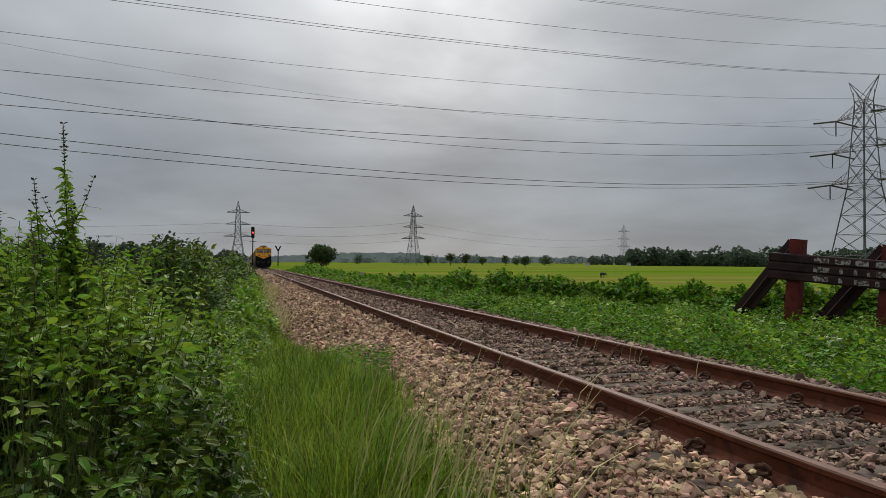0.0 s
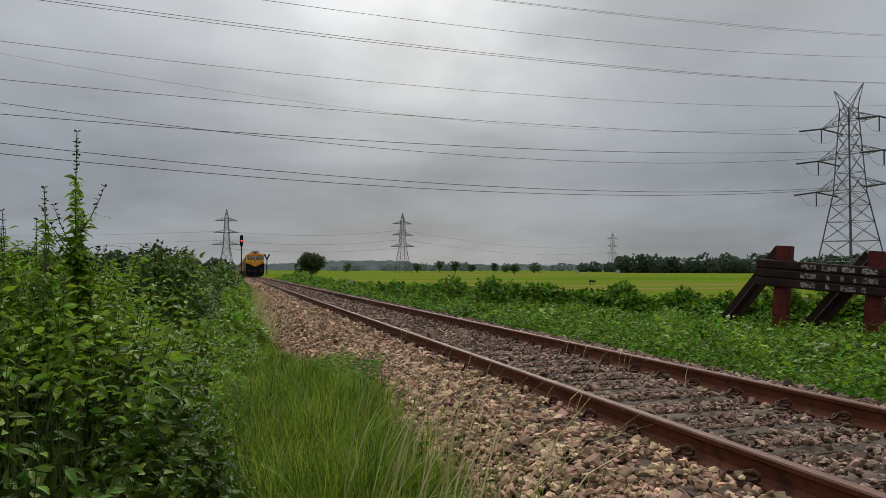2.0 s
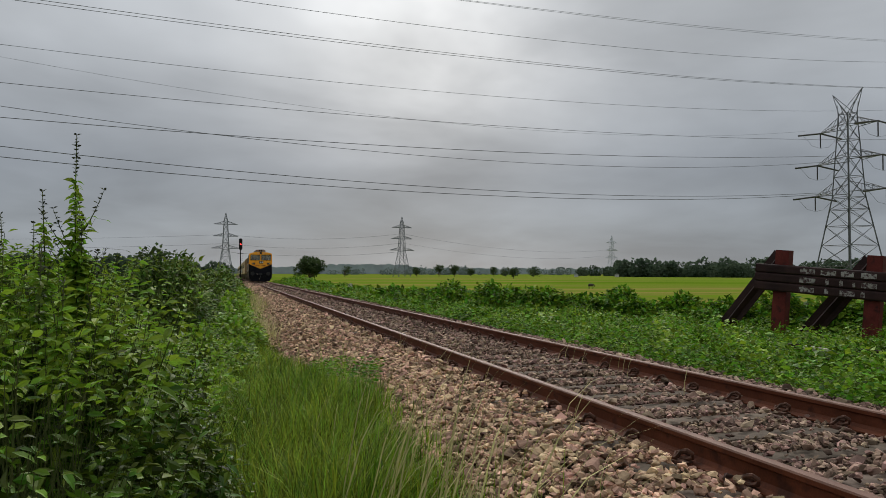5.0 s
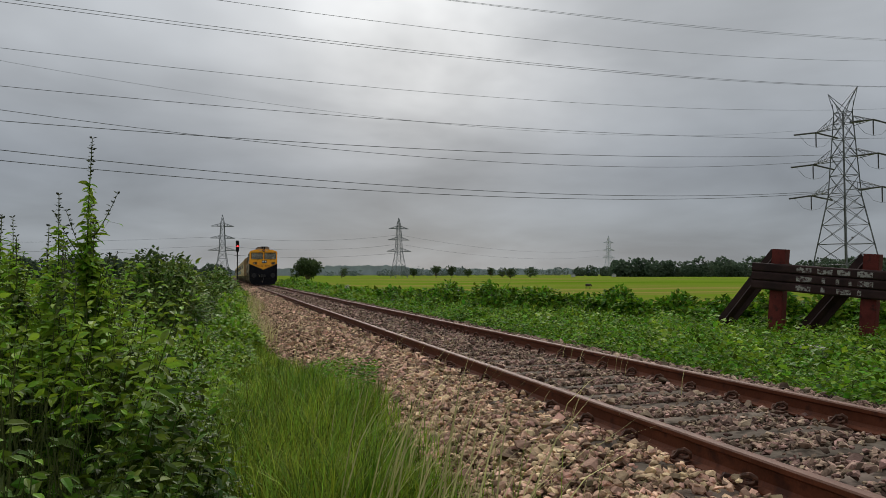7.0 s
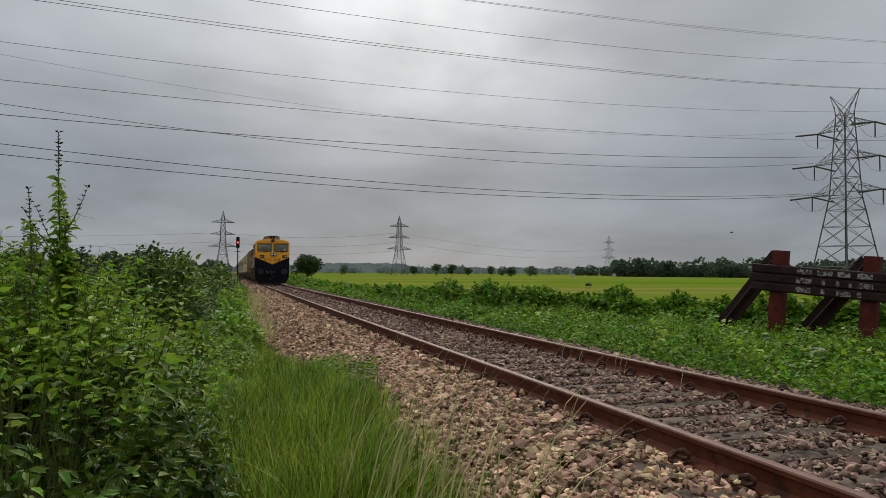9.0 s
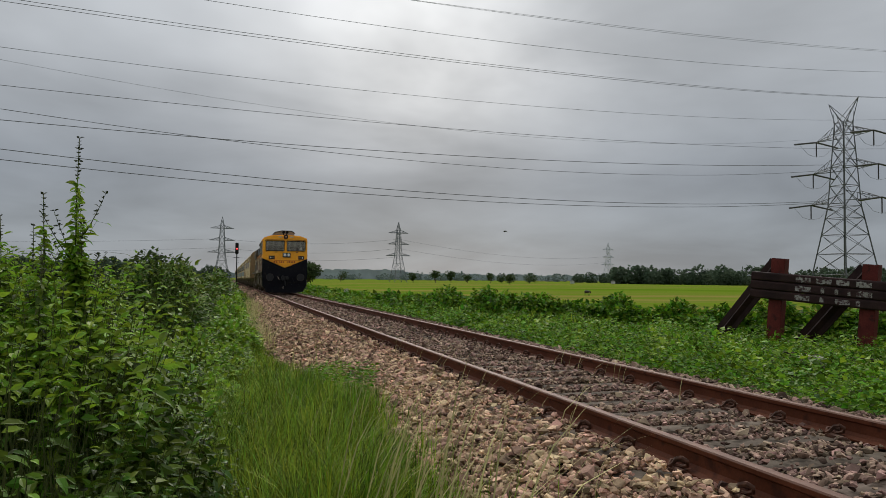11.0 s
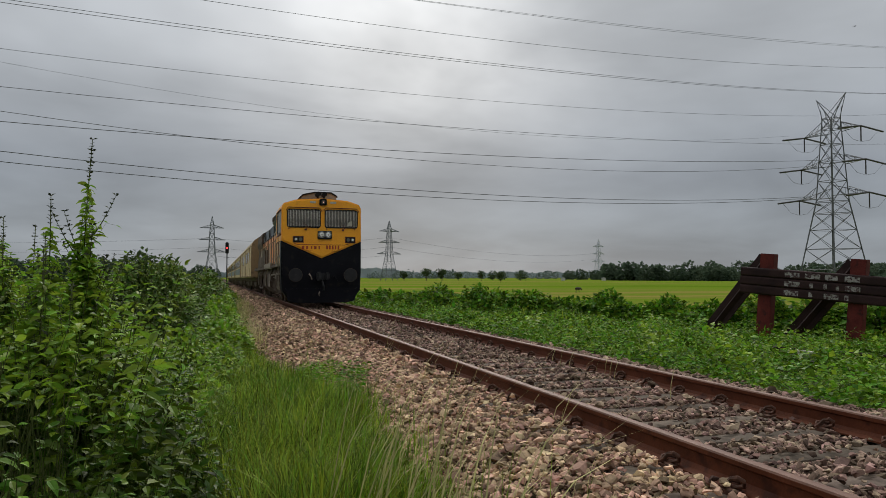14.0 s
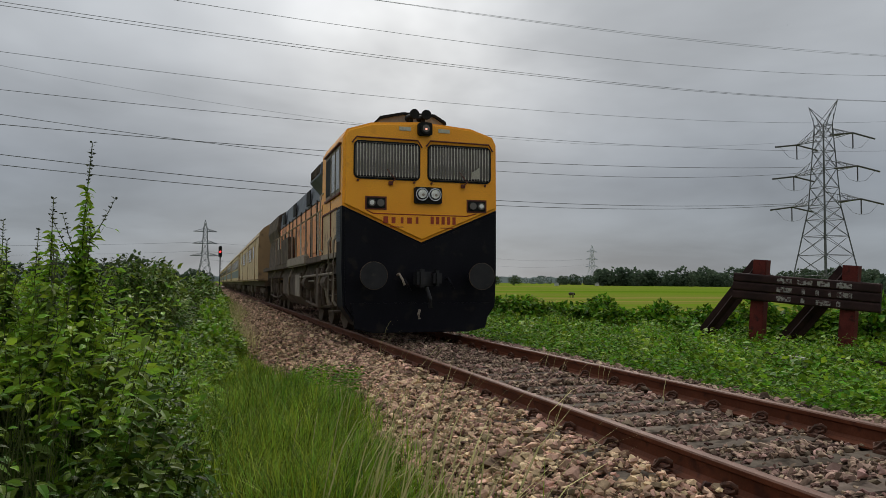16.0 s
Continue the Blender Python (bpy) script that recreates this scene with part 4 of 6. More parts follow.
def build_coach(y0, van):
    c = thing("van_coach" if van else "coach", pose(TRACK_X, y0, 0), "cream luggage van with sliding doors and a brown end" if van else "cream passenger coach with barred dark windows and a grey band", "railway coach", "" if van else "coaches of the train")
    LEN = 21.8
    prof = [(-1.60, 1.05), (1.60, 1.05), (1.62, 1.9), (1.60, 3.05)] + [(1.60 * math.cos(radians(a)), 3.05 + 0.82 * math.sin(radians(a))) for a in range(15, 180, 15)] + [(-1.60, 3.05), (-1.62, 1.9)]
    bm = bmesh.new()
    prism(bm, prof, 0.0, LEN, 0.02)
    body = part("body", bm, M_cream, c, "cream painted steel body")
    body.data.materials.append(M_coachend); body.data.materials.append(M_coachroof)
    for p in body.data.polygons:
        if abs(p.normal.y) > 0.7:
            p.material_index = 1
        elif p.normal.z > 0.35:
            p.material_index = 2
    bm = bmesh.new()
    box(bm, -0.55, 0.55, -0.35, 0.0, 1.1, 3.2, 0.05)
    part("gangway", bm, M_under, c, "dark gangway bellows")
    bm = bmesh.new()
    box(bm, -1.3, 1.3, 0.2, LEN - 0.2, 0.80, 1.05)
    box(bm, -1.25, 1.25, 7.5, 9.4, 0.45, 0.85, 0.03)
    box(bm, -1.25, 1.25, 11.5, 13.6, 0.40, 0.85, 0.03)
    part("underframe", bm, M_under, c)
    for s in (-1, 1):
        X = s * 1.61
        doors = (2.6, 9.5, 17.2) if van else (0.55, 20.4)
        wins = (5.6, 7.2, 13.0, 14.6) if van else tuple(2.3 + k * 1.78 for k in range(10))
        for y in doors:
            w = 1.9 if van else 0.85
            bm = bmesh.new()
            box(bm, X - 0.02, X + 0.02, y, y + w, 1.12, 3.0, 0.01)
            d = part("door", bm, M_cream if van else M_coachend, c)
            bm = bmesh.new()
            box(bm, X - 0.026, X + 0.026, y + w * 0.25, y + w * 0.75, 2.15, 2.75)
            part("door_pane", bm, M_glass, d)
            for yy in (y - 0.03, y + w + 0.01):
                bm = bmesh.new()
                box(bm, X - 0.024, X + 0.024, yy, yy + 0.02, 1.1, 3.02)
                part("door_edge", bm, M_coachend, d)
        for y in wins:
            bm = bmesh.new()
            box(bm, X - 0.015, X + 0.015, y, y + 1.25, 2.02, 2.78, 0.008)
            wn = part("window_frame", bm, M_coachend, c)
            bm = bmesh.new()
            box(bm, X - 0.022, X + 0.022, y + 0.06, y + 1.19, 2.08, 2.72)
            part("pane", bm, M_glass, wn)
            for k in range(4):
                bm = bmesh.new()
                box(bm, X - 0.03, X + 0.03, y + 0.06, y + 1.19, 2.18 + k * 0.14, 2.20 + k * 0.14)
                part("window_bar", bm, M_dusty, wn)
        if not van:
            bm = bmesh.new()
            box(bm, X - 0.012, X + 0.014, 1.6, 20.2, 1.35, 1.92)
            part("band", bm, M_band, c, "grey-blue painted band")
        bm = bmesh.new()
        box(bm, X - 0.02, X + 0.02, 0.1, LEN - 0.1, 3.03, 3.07)
        part("gutter", bm, M_coachend, c)
        bm = bmesh.new()
        box(bm, X - 0.018, X + 0.018, 0.1, LEN - 0.1, 1.08, 1.13)
        part("sill", bm, M_coachend, c)
    for b in (3.4, 18.4):
        bm = bmesh.new()
        for s in (-1, 1):
            box(bm, s * 1.1 - 0.07, s * 1.1 + 0.07, b - 1.9, b + 1.9, 0.45, 0.72, 0.02)
            for a in (-1.2, 1.2):
                box(bm, s * 1.1 - 0.1, s * 1.1 + 0.1, b + a - 0.18, b + a + 0.18, 0.28, 0.62, 0.02)
                disc(bm, s * 0.86, b + a, 0.46, 0.46, 0.12, 20, "x")
        part("bogie", bm, M_under, c)
    for s in (-1, 1):
        bm = bmesh.new()
        disc(bm, s * 0.985, -0.3, 1.10, 0.10, 0.55, 12)
        disc(bm, s * 0.985, -0.56, 1.10, 0.22, 0.05, 18)
        part("buffer", bm, M_under, c)
    return c


loco = build_loco()
FIRST, STEP = 21.7, 22.9
van = build_coach(13.07 + FIRST, True)
coach = build_coach(13.07 + FIRST + STEP, False)
train = [(loco, 0.0), (van, FIRST), (coach, FIRST + STEP)]
for k in range(2, 6):
    train.append((copy_thing(coach, pose(TRACK_X, 13.07 + FIRST + k * STEP, 0)), FIRST + k * STEP))


# ---- transmission towers and wires ----
def lattice(bm, half, h0, h1, r0, r1, levels, leg, brace):
    """Four legs that narrow from half-widths r0 to r1, with crossed bracing between levels."""
    zs = [h0 + (h1 - h0) * (1 - (1 - k / levels) ** 1.25) for k in range(levels + 1)]

    def corner(z, i):
        w = r0 + (r1 - r0) * (z - h0) / (h1 - h0)
        return Vector((w * (1, 1, -1, -1)[i], w * (1, -1, -1, 1)[i], z))
    for a, b in zip(zs, zs[1:]):
        for i in range(4):
            j = (i + 1) % 4
            bar(bm, corner(a, i), corner(b, i), leg)
            bar(bm, corner(a, i), corner(b, j), brace)
            bar(bm, corner(a, j), corner(b, i), brace)
            bar(bm, corner(b, i), corner(b, j), brace)
    return zs


def build_tower(m, h, mat, tension, label, thick=1.0):
    """A double-circuit tower of height h; arms along its x."""
    t = thing("transmission_tower", m, label, "pylon", "transmission towers")
    k = h / 30.0
    leg, br = 0.11 * k * thick, 0.055 * k * thick
    bm = bmesh.new()
    lattice(bm, 0, 0, 13.5 * k, 3.6 * k, 1.55 * k, 5 if tension else 3, leg, br * 0.85)
    neck = 26 if tension else 28
    lattice(bm, 0, 13.5 * k, neck * k, 1.55 * k, 0.85 * k, 5, leg * 0.85, br)
    part("lattice_body", bm, mat, t, "tapering steel lattice")
    arms = ((14.2, 6.4), (19.0, 5.9), (23.9, 5.2)) if tension else ((14.2, 7.0), (20.3, 6.1), (26.3, 5.7))
    for z, w in ((a * k, b * k) for a, b in arms):
        b = (1.55 - 0.7 * max(0, z / k - 13.5) / 12.5) * k
        for s in (-1, 1):
            bm = bmesh.new()
            tip = Vector((s * w, 0, z))
            for yy in (-b, b):
                bar(bm, (s * b, yy, z), tip, br * (1.2 if tension else 2.4))
                bar(bm, (s * b, yy, z + 1.5 * k), tip, br)
                for q in (0.35, 0.68):
                    p = Vector((s * b, yy, z)).lerp(tip, q)
                    u = Vector((s * b, yy, z + 1.5 * k)).lerp(tip, q)
                    bar(bm, p, u, br * 0.8)
                    bar(bm, p, Vector((s * b, yy, z + 1.5 * k)).lerp(tip, q - 0.33), br * 0.8)
            bar(bm, Vector((s * b, -b, z)).lerp(tip, 0.4), Vector((s * b, b, z)).lerp(tip, 0.4), br * 0.8)
            arm = part("cross_arm", bm, mat, t)
            if tension:
                for dy in (-1, 1):
                    bm = bmesh.new()
                    bar(bm, tip, tip + Vector((0, dy * 4.2, -0.6)), 0.13, 8)
                    part("insulator", bm, M_insul, arm, "dark tension insulator string")
                bm = bmesh.new()
                bar(bm, tip, tip + Vector((0, 0, -2.2)), 0.09, 8)
                part("insulator", bm, M_insul, arm)
                bm = bmesh.new()
                tube(bm, [tip + Vector((0, -3.3, -0.55)), tip + Vector((0, -1.6, -2.0)), tip + Vector((0, 0, -2.3)), tip + Vector((0, 1.6, -2.0)), tip + Vector((0, 3.3, -0.55))], 0.02, 5)
                part("jumper", bm, M_wire, arm)
    bm = bmesh.new()
    if tension:
        for s in (-1, 1):
            tip = Vector((s * 2.7 * k, 0, 29.3 * k))
            for yy in (-0.8, 0.8):
                bar(bm, (s * 0.85 * k, yy * k, 26 * k), tip, br * 1.1)
                bar(bm, (-s * 0.5 * k, yy * k, 26 * k), tip, br)
                bar(bm, (s * 0.85 * k, yy * k, 24.5 * k), Vector((s * 1.6 * k, yy * 0.4 * k, 27.5 * k)), br)
    else:
        lattice(bm, 0, 28 * k, 32 * k, 0.85 * k, 0.08 * k, 2, leg * 0.7, br)
    part("peak", bm, mat, t)
    return t


LINE = math.degrees(math.atan2(-0.2591, -0.9658))      # the near line's way over the plan
build_tower(pose(87.93, 89.88, -1.2, 0, 0, LINE - 90 + 180 - 13), 30.0, M_steel, True, "grey steel lattice transmission tower with dark insulators", 0.85)
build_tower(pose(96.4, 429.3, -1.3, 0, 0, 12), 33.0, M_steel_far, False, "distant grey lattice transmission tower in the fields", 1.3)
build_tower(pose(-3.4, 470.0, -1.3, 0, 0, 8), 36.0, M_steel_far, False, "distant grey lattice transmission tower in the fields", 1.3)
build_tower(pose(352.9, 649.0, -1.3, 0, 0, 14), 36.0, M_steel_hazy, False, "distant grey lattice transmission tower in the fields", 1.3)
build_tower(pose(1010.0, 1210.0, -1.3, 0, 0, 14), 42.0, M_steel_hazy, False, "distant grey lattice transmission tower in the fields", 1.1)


def build_wires():
    # start on the plan, and height over the run: z = a s^2 + b s + c
    runs = [(92.6, 72.5, 0.00048, -0.1569, 30.46), (92.7, 72.2, 0.00042, -0.1524, 30.42), (91.6, 76.4, 0.00062, -0.1622, 29.20),
            (90.5, 80.2, 0.00044, -0.1234, 26.37), (90.6, 79.9, 0.00044, -0.1221, 26.36), (89.5, 84.1, 0.00054, -0.1313, 24.20),
            (87.2, 92.8, 0.00105, -0.1620, 22.95), (88.7, 87.0, 0.00038, -0.0969, 20.43), (88.7, 87.0, 0.00046, -0.1082, 18.25),
            (87.9, 89.9, 0.00087, -0.1363, 17.86), (88.1, 89.4, 0.00068, -0.1013, 13.23), (87.9, 89.9, 0.00068, -0.1061, 13.05)]
    for i, (x, y, a, b, c) in enumerate(runs):
        w = thing("power_line", pose(x, y, 0), "thin grey overhead conductor sagging between towers", "cable", "overhead conductors")
        s0 = -26 if i < 6 or i in (7,) else 6
        pts = [(-0.9658 * s, -0.2591 * s, a * s * s + b * s + c) for s in np.linspace(s0, 190, 50)]
        bm = bmesh.new()
        tube(bm, pts, (0.013, 0.013, 0.017, 0.0185, 0.0185, 0.016, 0.011, 0.020, 0.026, 0.022, 0.028, 0.028)[i], 5)
        # fainter runs borrow the haze-paled steel colour
        part("conductor", bm, M_steel_far if i in (0, 1, 2, 5, 6) else M_wire, w)
    # the far line between the small towers
    for x0, y0, x1, y1, z, sag in ((-3.4, 470, 96.4, 429.3, 24, 3.0), (-3.4, 470, 96.4, 429.3, 18.5, 3.0), (-3.4, 470, 96.4, 429.3, 13.5, 2.5), (96.4, 429.3, 352.9, 649, 24, 6), (96.4, 429.3, 352.9, 649, 18.5, 6), (-3.4, 470, -330, 520, 24, 4), (-3.4, 470, -330, 520, 18.5, 4)):
        w = thing("power_line", pose(0, 0, 0), "thin far overhead conductor between small towers", "cable", "overhead conductors")
        bm = bmesh.new()
        tube(bm, [(x0 + (x1 - x0) * q, y0 + (y1 - y0) * q, z - sag * 4 * q * (1 - q)) for q in np.linspace(0, 1, 14)], 0.05, 4)
        part("conductor", bm, M_steel_far, w)


build_wires()


# ---- scattered geometry ----
RNG = np.random.default_rng(11)
LEAF_V = np.array([(0, 0, 0), (-0.25, 0.33, 0.07), (0, 0.36, 0.0), (0.25, 0.33, 0.07), (-0.19, 0.66, 0.05), (0, 0.68, -0.02), (0.19, 0.66, 0.05), (0, 1, -0.13)])
LEAF_T = np.array([(0, 2, 1), (0, 3, 2), (1, 2, 5), (1, 5, 4), (2, 3, 6), (2, 6, 5), (4, 5, 7), (5, 6, 7)])
SMALL_V = np.array([(0, 0, 0), (-0.30, 0.5, 0.08), (0, 0.52, 0), (0.30, 0.5, 0.08), (0, 1, -0.08)])
SMALL_T = np.array([(0, 2, 1), (0, 3, 2), (1, 2, 4), (2, 3, 4)])


def unit(v):
    return v / np.maximum(np.linalg.norm(v, axis=-1, keepdims=True), 1e-9)


def scatter(tv, tt, pos, along, up, size, width=1.0):
    """Copies of a small shape at many places, its y turned along, its z as near to up as can be."""
    along = unit(along)
    side = unit(np.cross(along, up))
    nor = np.cross(side, along)
    size = np.broadcast_to(np.asarray(size, float), (len(pos),))
    V = pos[:, None, :] + size[:, None, None] * (tv[None, :, 0:1] * side[:, None, :] * width + tv[None, :, 1:2] * along[:, None, :] + tv[None, :, 2:3] * nor[:, None, :])
    T = tt[None] + (np.arange(len(pos)) * len(tv))[:, None, None]
    return V.reshape(-1, 3), T.reshape(-1, 3)


def joined(sets):
    V, T, n = [], [], 0
    for v, t in sets:
        V.append(v); T.append(t + n); n += len(v)
    return np.concatenate(V), np.concatenate(T)


def blades(base, tip_dir, length, width, bend):
    """Grass blades: narrow strips that bend over in three steps."""
    n = len(base)
    side = unit(np.cross(tip_dir, np.array([0.0, 0, 1.0])) + 1e-6)
    out = unit(np.stack([tip_dir[:, 0], tip_dir[:, 1], np.zeros(n)], 1) + 1e-6)
    length, width, bend = length[:, None], width[:, None], bend[:, None]
    pts = []
    for q, w in ((0.0, 0.8), (0.4, 1.0), (0.75, 0.7)):
        c = base + np.array([0, 0, 1.0]) * length * q * (1 - 0.25 * bend * q) + out * length * bend * q * q
        pts += [c - side * width * w / 2, c + side * width * w / 2]
    pts.append(base + np.array([0, 0, 1.0]) * length * (1 - 0.32 * bend) + out * length * bend)
    V = np.stack(pts, 1).reshape(-1, 3)
    t = np.array([(0, 1, 3), (0, 3, 2), (2, 3, 5), (2, 5, 4), (4, 5, 6)])
    return V, (t[None] + (np.arange(n) * 7)[:, None, None]).reshape(-1, 3)


def rod_set(a, b, r):
    """Thin three-sided rods from a to b."""
    n = len(a)
    d = unit(b - a)
    s = unit(np.cross(d, np.array([0.31, 0.2, 0.93])))
    u = np.cross(d, s)
    r = np.broadcast_to(np.asarray(r, float), (n,))[:, None]
    ring = [s * r, (-0.5 * s + 0.87 * u) * r, (-0.5 * s - 0.87 * u) * r]
    V = np.stack([a + k for k in ring] + [b + k * 0.6 for k in ring], 1).reshape(-1, 3)
    t = np.array([(0, 1, 4), (0, 4, 3), (1, 2, 5), (1, 5, 4), (2, 0, 3), (2, 3, 5)])
    return V, (t[None] + (np.arange(n) * 6)[:, None, None]).reshape(-1, 3)


def flat_dirs(n, rng=RNG):
    a = rng.uniform(0, 2 * np.pi, n)
    return np.stack([np.cos(a), np.sin(a), np.zeros(n)], 1)


UP = np.array([0.0, 0.0, 1.0])


# ---- ballast ----
def ballast_edge(y):
    """How far the loose stone reaches down the near bank."""
    return np.interp(y, (0, 5, 7, 9, 11, 14, 17, 27, 46, 80), (1.34, 1.34, 1.46, 1.46, 1.22, 0.92, 0.80, 1.02, 1.42, 1.8)) + 0.14 * waves(y, y * 0.3, 3.0, 1.0) + 0.10 * waves(y, y, 0.8, 4.0)


def stone_shapes(n, pts, seed):
    rng = random.Random(seed)
    out = []
    for _ in range(n):
        bm = bmesh.new()
        sx, sy, sz = rng.uniform(0.75, 1.15), rng.uniform(0.6, 0.95), rng.uniform(0.38, 0.68)
        for _ in range(pts):
            v = Vector((rng.gauss(0, 1), rng.gauss(0, 1), rng.gauss(0, 1))).normalized() * rng.uniform(0.86, 1.08)
            bm.verts.new((v.x * sx * 0.5, v.y * sy * 0.5, v.z * sz * 0.5))
        r = bmesh.ops.convex_hull(bm, input=bm.verts[:])
        bmesh.ops.delete(bm, geom=[v for v in bm.verts if not v.link_faces], context="VERTS")
        bmesh.ops.triangulate(bm, faces=bm.faces[:])
        bm.verts.index_update()
        out.append((np.array([v.co[:] for v in bm.verts]), np.array([[v.index for v in f.verts] for f in bm.faces])))
        bm.free()
    return out


def build_ballast():
    near, far = stone_shapes(24, 11, 3), stone_shapes(10, 7, 5)

    def zone(n, x0, x1, y0, y1, size, shapes, lift, left=False):
        y = RNG.uniform(y0, y1, n)
        if left:
            x0 = ballast_edge(y) - 0.25 * RNG.random(n) ** 2
        x = x0 + (x1 - x0) * RNG.random(n)
        on = np.abs((y + 3.19) / SLEEPER_STEP - np.round((y + 3.19) / SLEEPER_STEP)) * SLEEPER_STEP < 0.115
        inside = np.abs(x - TRACK_X) < 1.36
        # sleepers stay partly bare
        bare = on & inside & (RNG.random(n) < np.where(np.abs(x - TRACK_X) < 0.8, 0.80, 0.58))
        rail = np.abs(np.abs(x - TRACK_X) - RAIL_C) < np.where(on, 0.20, 0.10)
        keep = ~bare & ~(rail & (RNG.random(n) < 0.94))
        x, y = x[keep], y[keep]
        n = len(x)
        s = size * RNG.lognormal(0, 0.34, n)
        top = gz(x, y) + lift * RNG.random(n) + np.where(on[keep] & inside[keep], 0.05, 0) + s * 0.12
        p = np.stack([x, y, top], 1)
        sets = []
        which = RNG.integers(0, len(shapes), n)
        for k, (v, t) in enumerate(shapes):
            m = which == k
            c = int(m.sum())
            a = flat_dirs(c) + UP * RNG.normal(0, 0.25, c)[:, None]
            u = UP + RNG.normal(0, 0.35, (c, 3))
            sets.append(scatter(v, t, p[m], a, u, s[m]))
        return joined(sets)
    sets_l = [zone(2600, 1.6, 2.62, -9, 1.8, 0.10, far, 0.05, True), zone(25000, 1.6, 2.62, 1.8, 13, 0.058, near, 0.06, True), zone(19000, 1.6, 2.62, 13, 42, 0.082, far, 0.06, True), zone(4500, 1.8, 2.62, 42, 125, 0.16, far, 0.06, True)]
    sets_c = [zone(4200, 2.60, 4.62, -9, 1.8, 0.085, far, 0.05), zone(2600, 4.6, 6.15, -9, 3.5, 0.10, far, 0.05), zone(21000, 2.60, 4.62, 1.8, 14, 0.056, near, 0.045), zone(12000, 2.6, 4.62, 14, 42, 0.08, far, 0.05), zone(5000, 2.6, 4.62, 42, 130, 0.15, far, 0.05)]
    sets_r = [zone(8000, 4.60, 6.15, 3.5, 16, 0.066, near, 0.05), zone(7000, 4.6, 6.1, 16, 45, 0.085, far, 0.06), zone(4000, 4.6, 6.0, 45, 130, 0.16, far, 0.06)]
    v, t = joined(sets_l)
    ob = put("ballast_shoulder", array_mesh("ballast_shoulder", v, t), M_stone_tan)
    tagged(ob, "loose tan crushed stone on the bank beside the rail", "ballast", kind="stuff")
    v, t = joined(sets_c + sets_r)
    ob = put("ballast", array_mesh("ballast", v, t), M_stone)
    tagged(ob, "loose grey-brown crushed stone between and beside the rails", "ballast", kind="stuff")


# ---- undergrowth on the near bank ----
def bush_top(x, y):
    e = 0.44 + 0.10 * waves(y, y * 0.5, 1.6, 3.0) - 0.34 * np.maximum(y - 4.4, 0)
    q = np.clip((e - x) / 1.15, 0, 1)
    q = q * q * (3 - 2 * q)
    z = -0.64 + 1.50 * q + (0.26 * waves(x, y, 0.5, 5.0) + 0.30 * waves(x, y, 0.19, 2.0)) * q
    return z - 0.42 * np.clip(3.4 - y, 0, 3) * q


def stalks(base, top, seed, leaf, spacing, share=0.62):
    """Stems with leaf pairs; returns the stem rods and the leaves."""
    rng = np.random.default_rng(seed)
    n = len(base)
    lean = np.clip(rng.normal(0, 0.14, (n, 2)), -0.25, 0.2)
    S, P, A, Z = [], [], [], []
    for i in range(n):
        h = top[i] - base[i, 2]
        if h < 0.08:
            continue
        l2 = np.array([lean[i, 0] * h, lean[i, 1] * h, 0])
        pts = np.array([base[i] + l2 * q * q + UP * h * q for q in (0, 0.35, 0.7, 1.0)])
        S.append((pts[:-1], pts[1:]))
        k = max(3, int(h * share / spacing))
        q = 1 - share * (np.arange(k) / k)
        ctr = base[i] + l2 * (q * q)[:, None] + UP * (h * q)[:, None]
        a0 = rng.uniform(0, 6.28) + np.arange(k) * 1.75
        for s in (0, math.pi):
            a = a0 + s + rng.normal(0, 0.35, k)
            age = np.arange(k) / k
            d = np.stack([np.cos(a), np.sin(a), 0.30 - 0.9 * np.minimum(age * 2.2, 1) + rng.normal(0, 0.3, k)], 1)
            P.append(ctr + d * 0.012); A.append(d)
            Z.append(leaf * np.clip(0.45 + 1.6 * age, 0.45, 1.1) * rng.uniform(0.7, 1.2, k))
    a = np.concatenate([s[0] for s in S]); b = np.concatenate([s[1] for s in S])
    P, A, Z = np.concatenate(P), np.concatenate(A), np.concatenate(Z)
    return (a, b), (P, A, Z)


def leaf_mesh(name, P, A, Z, mat, parent, tv=LEAF_V, tt=LEAF_T, width=1.0, jitter=0.55, label=""):
    u = UP + RNG.normal(0, jitter, (len(P), 3))
    v, t = scatter(tv, tt, P, A, u, Z, width)
    return put(name, array_mesh(name, v, t), mat, parent, label)


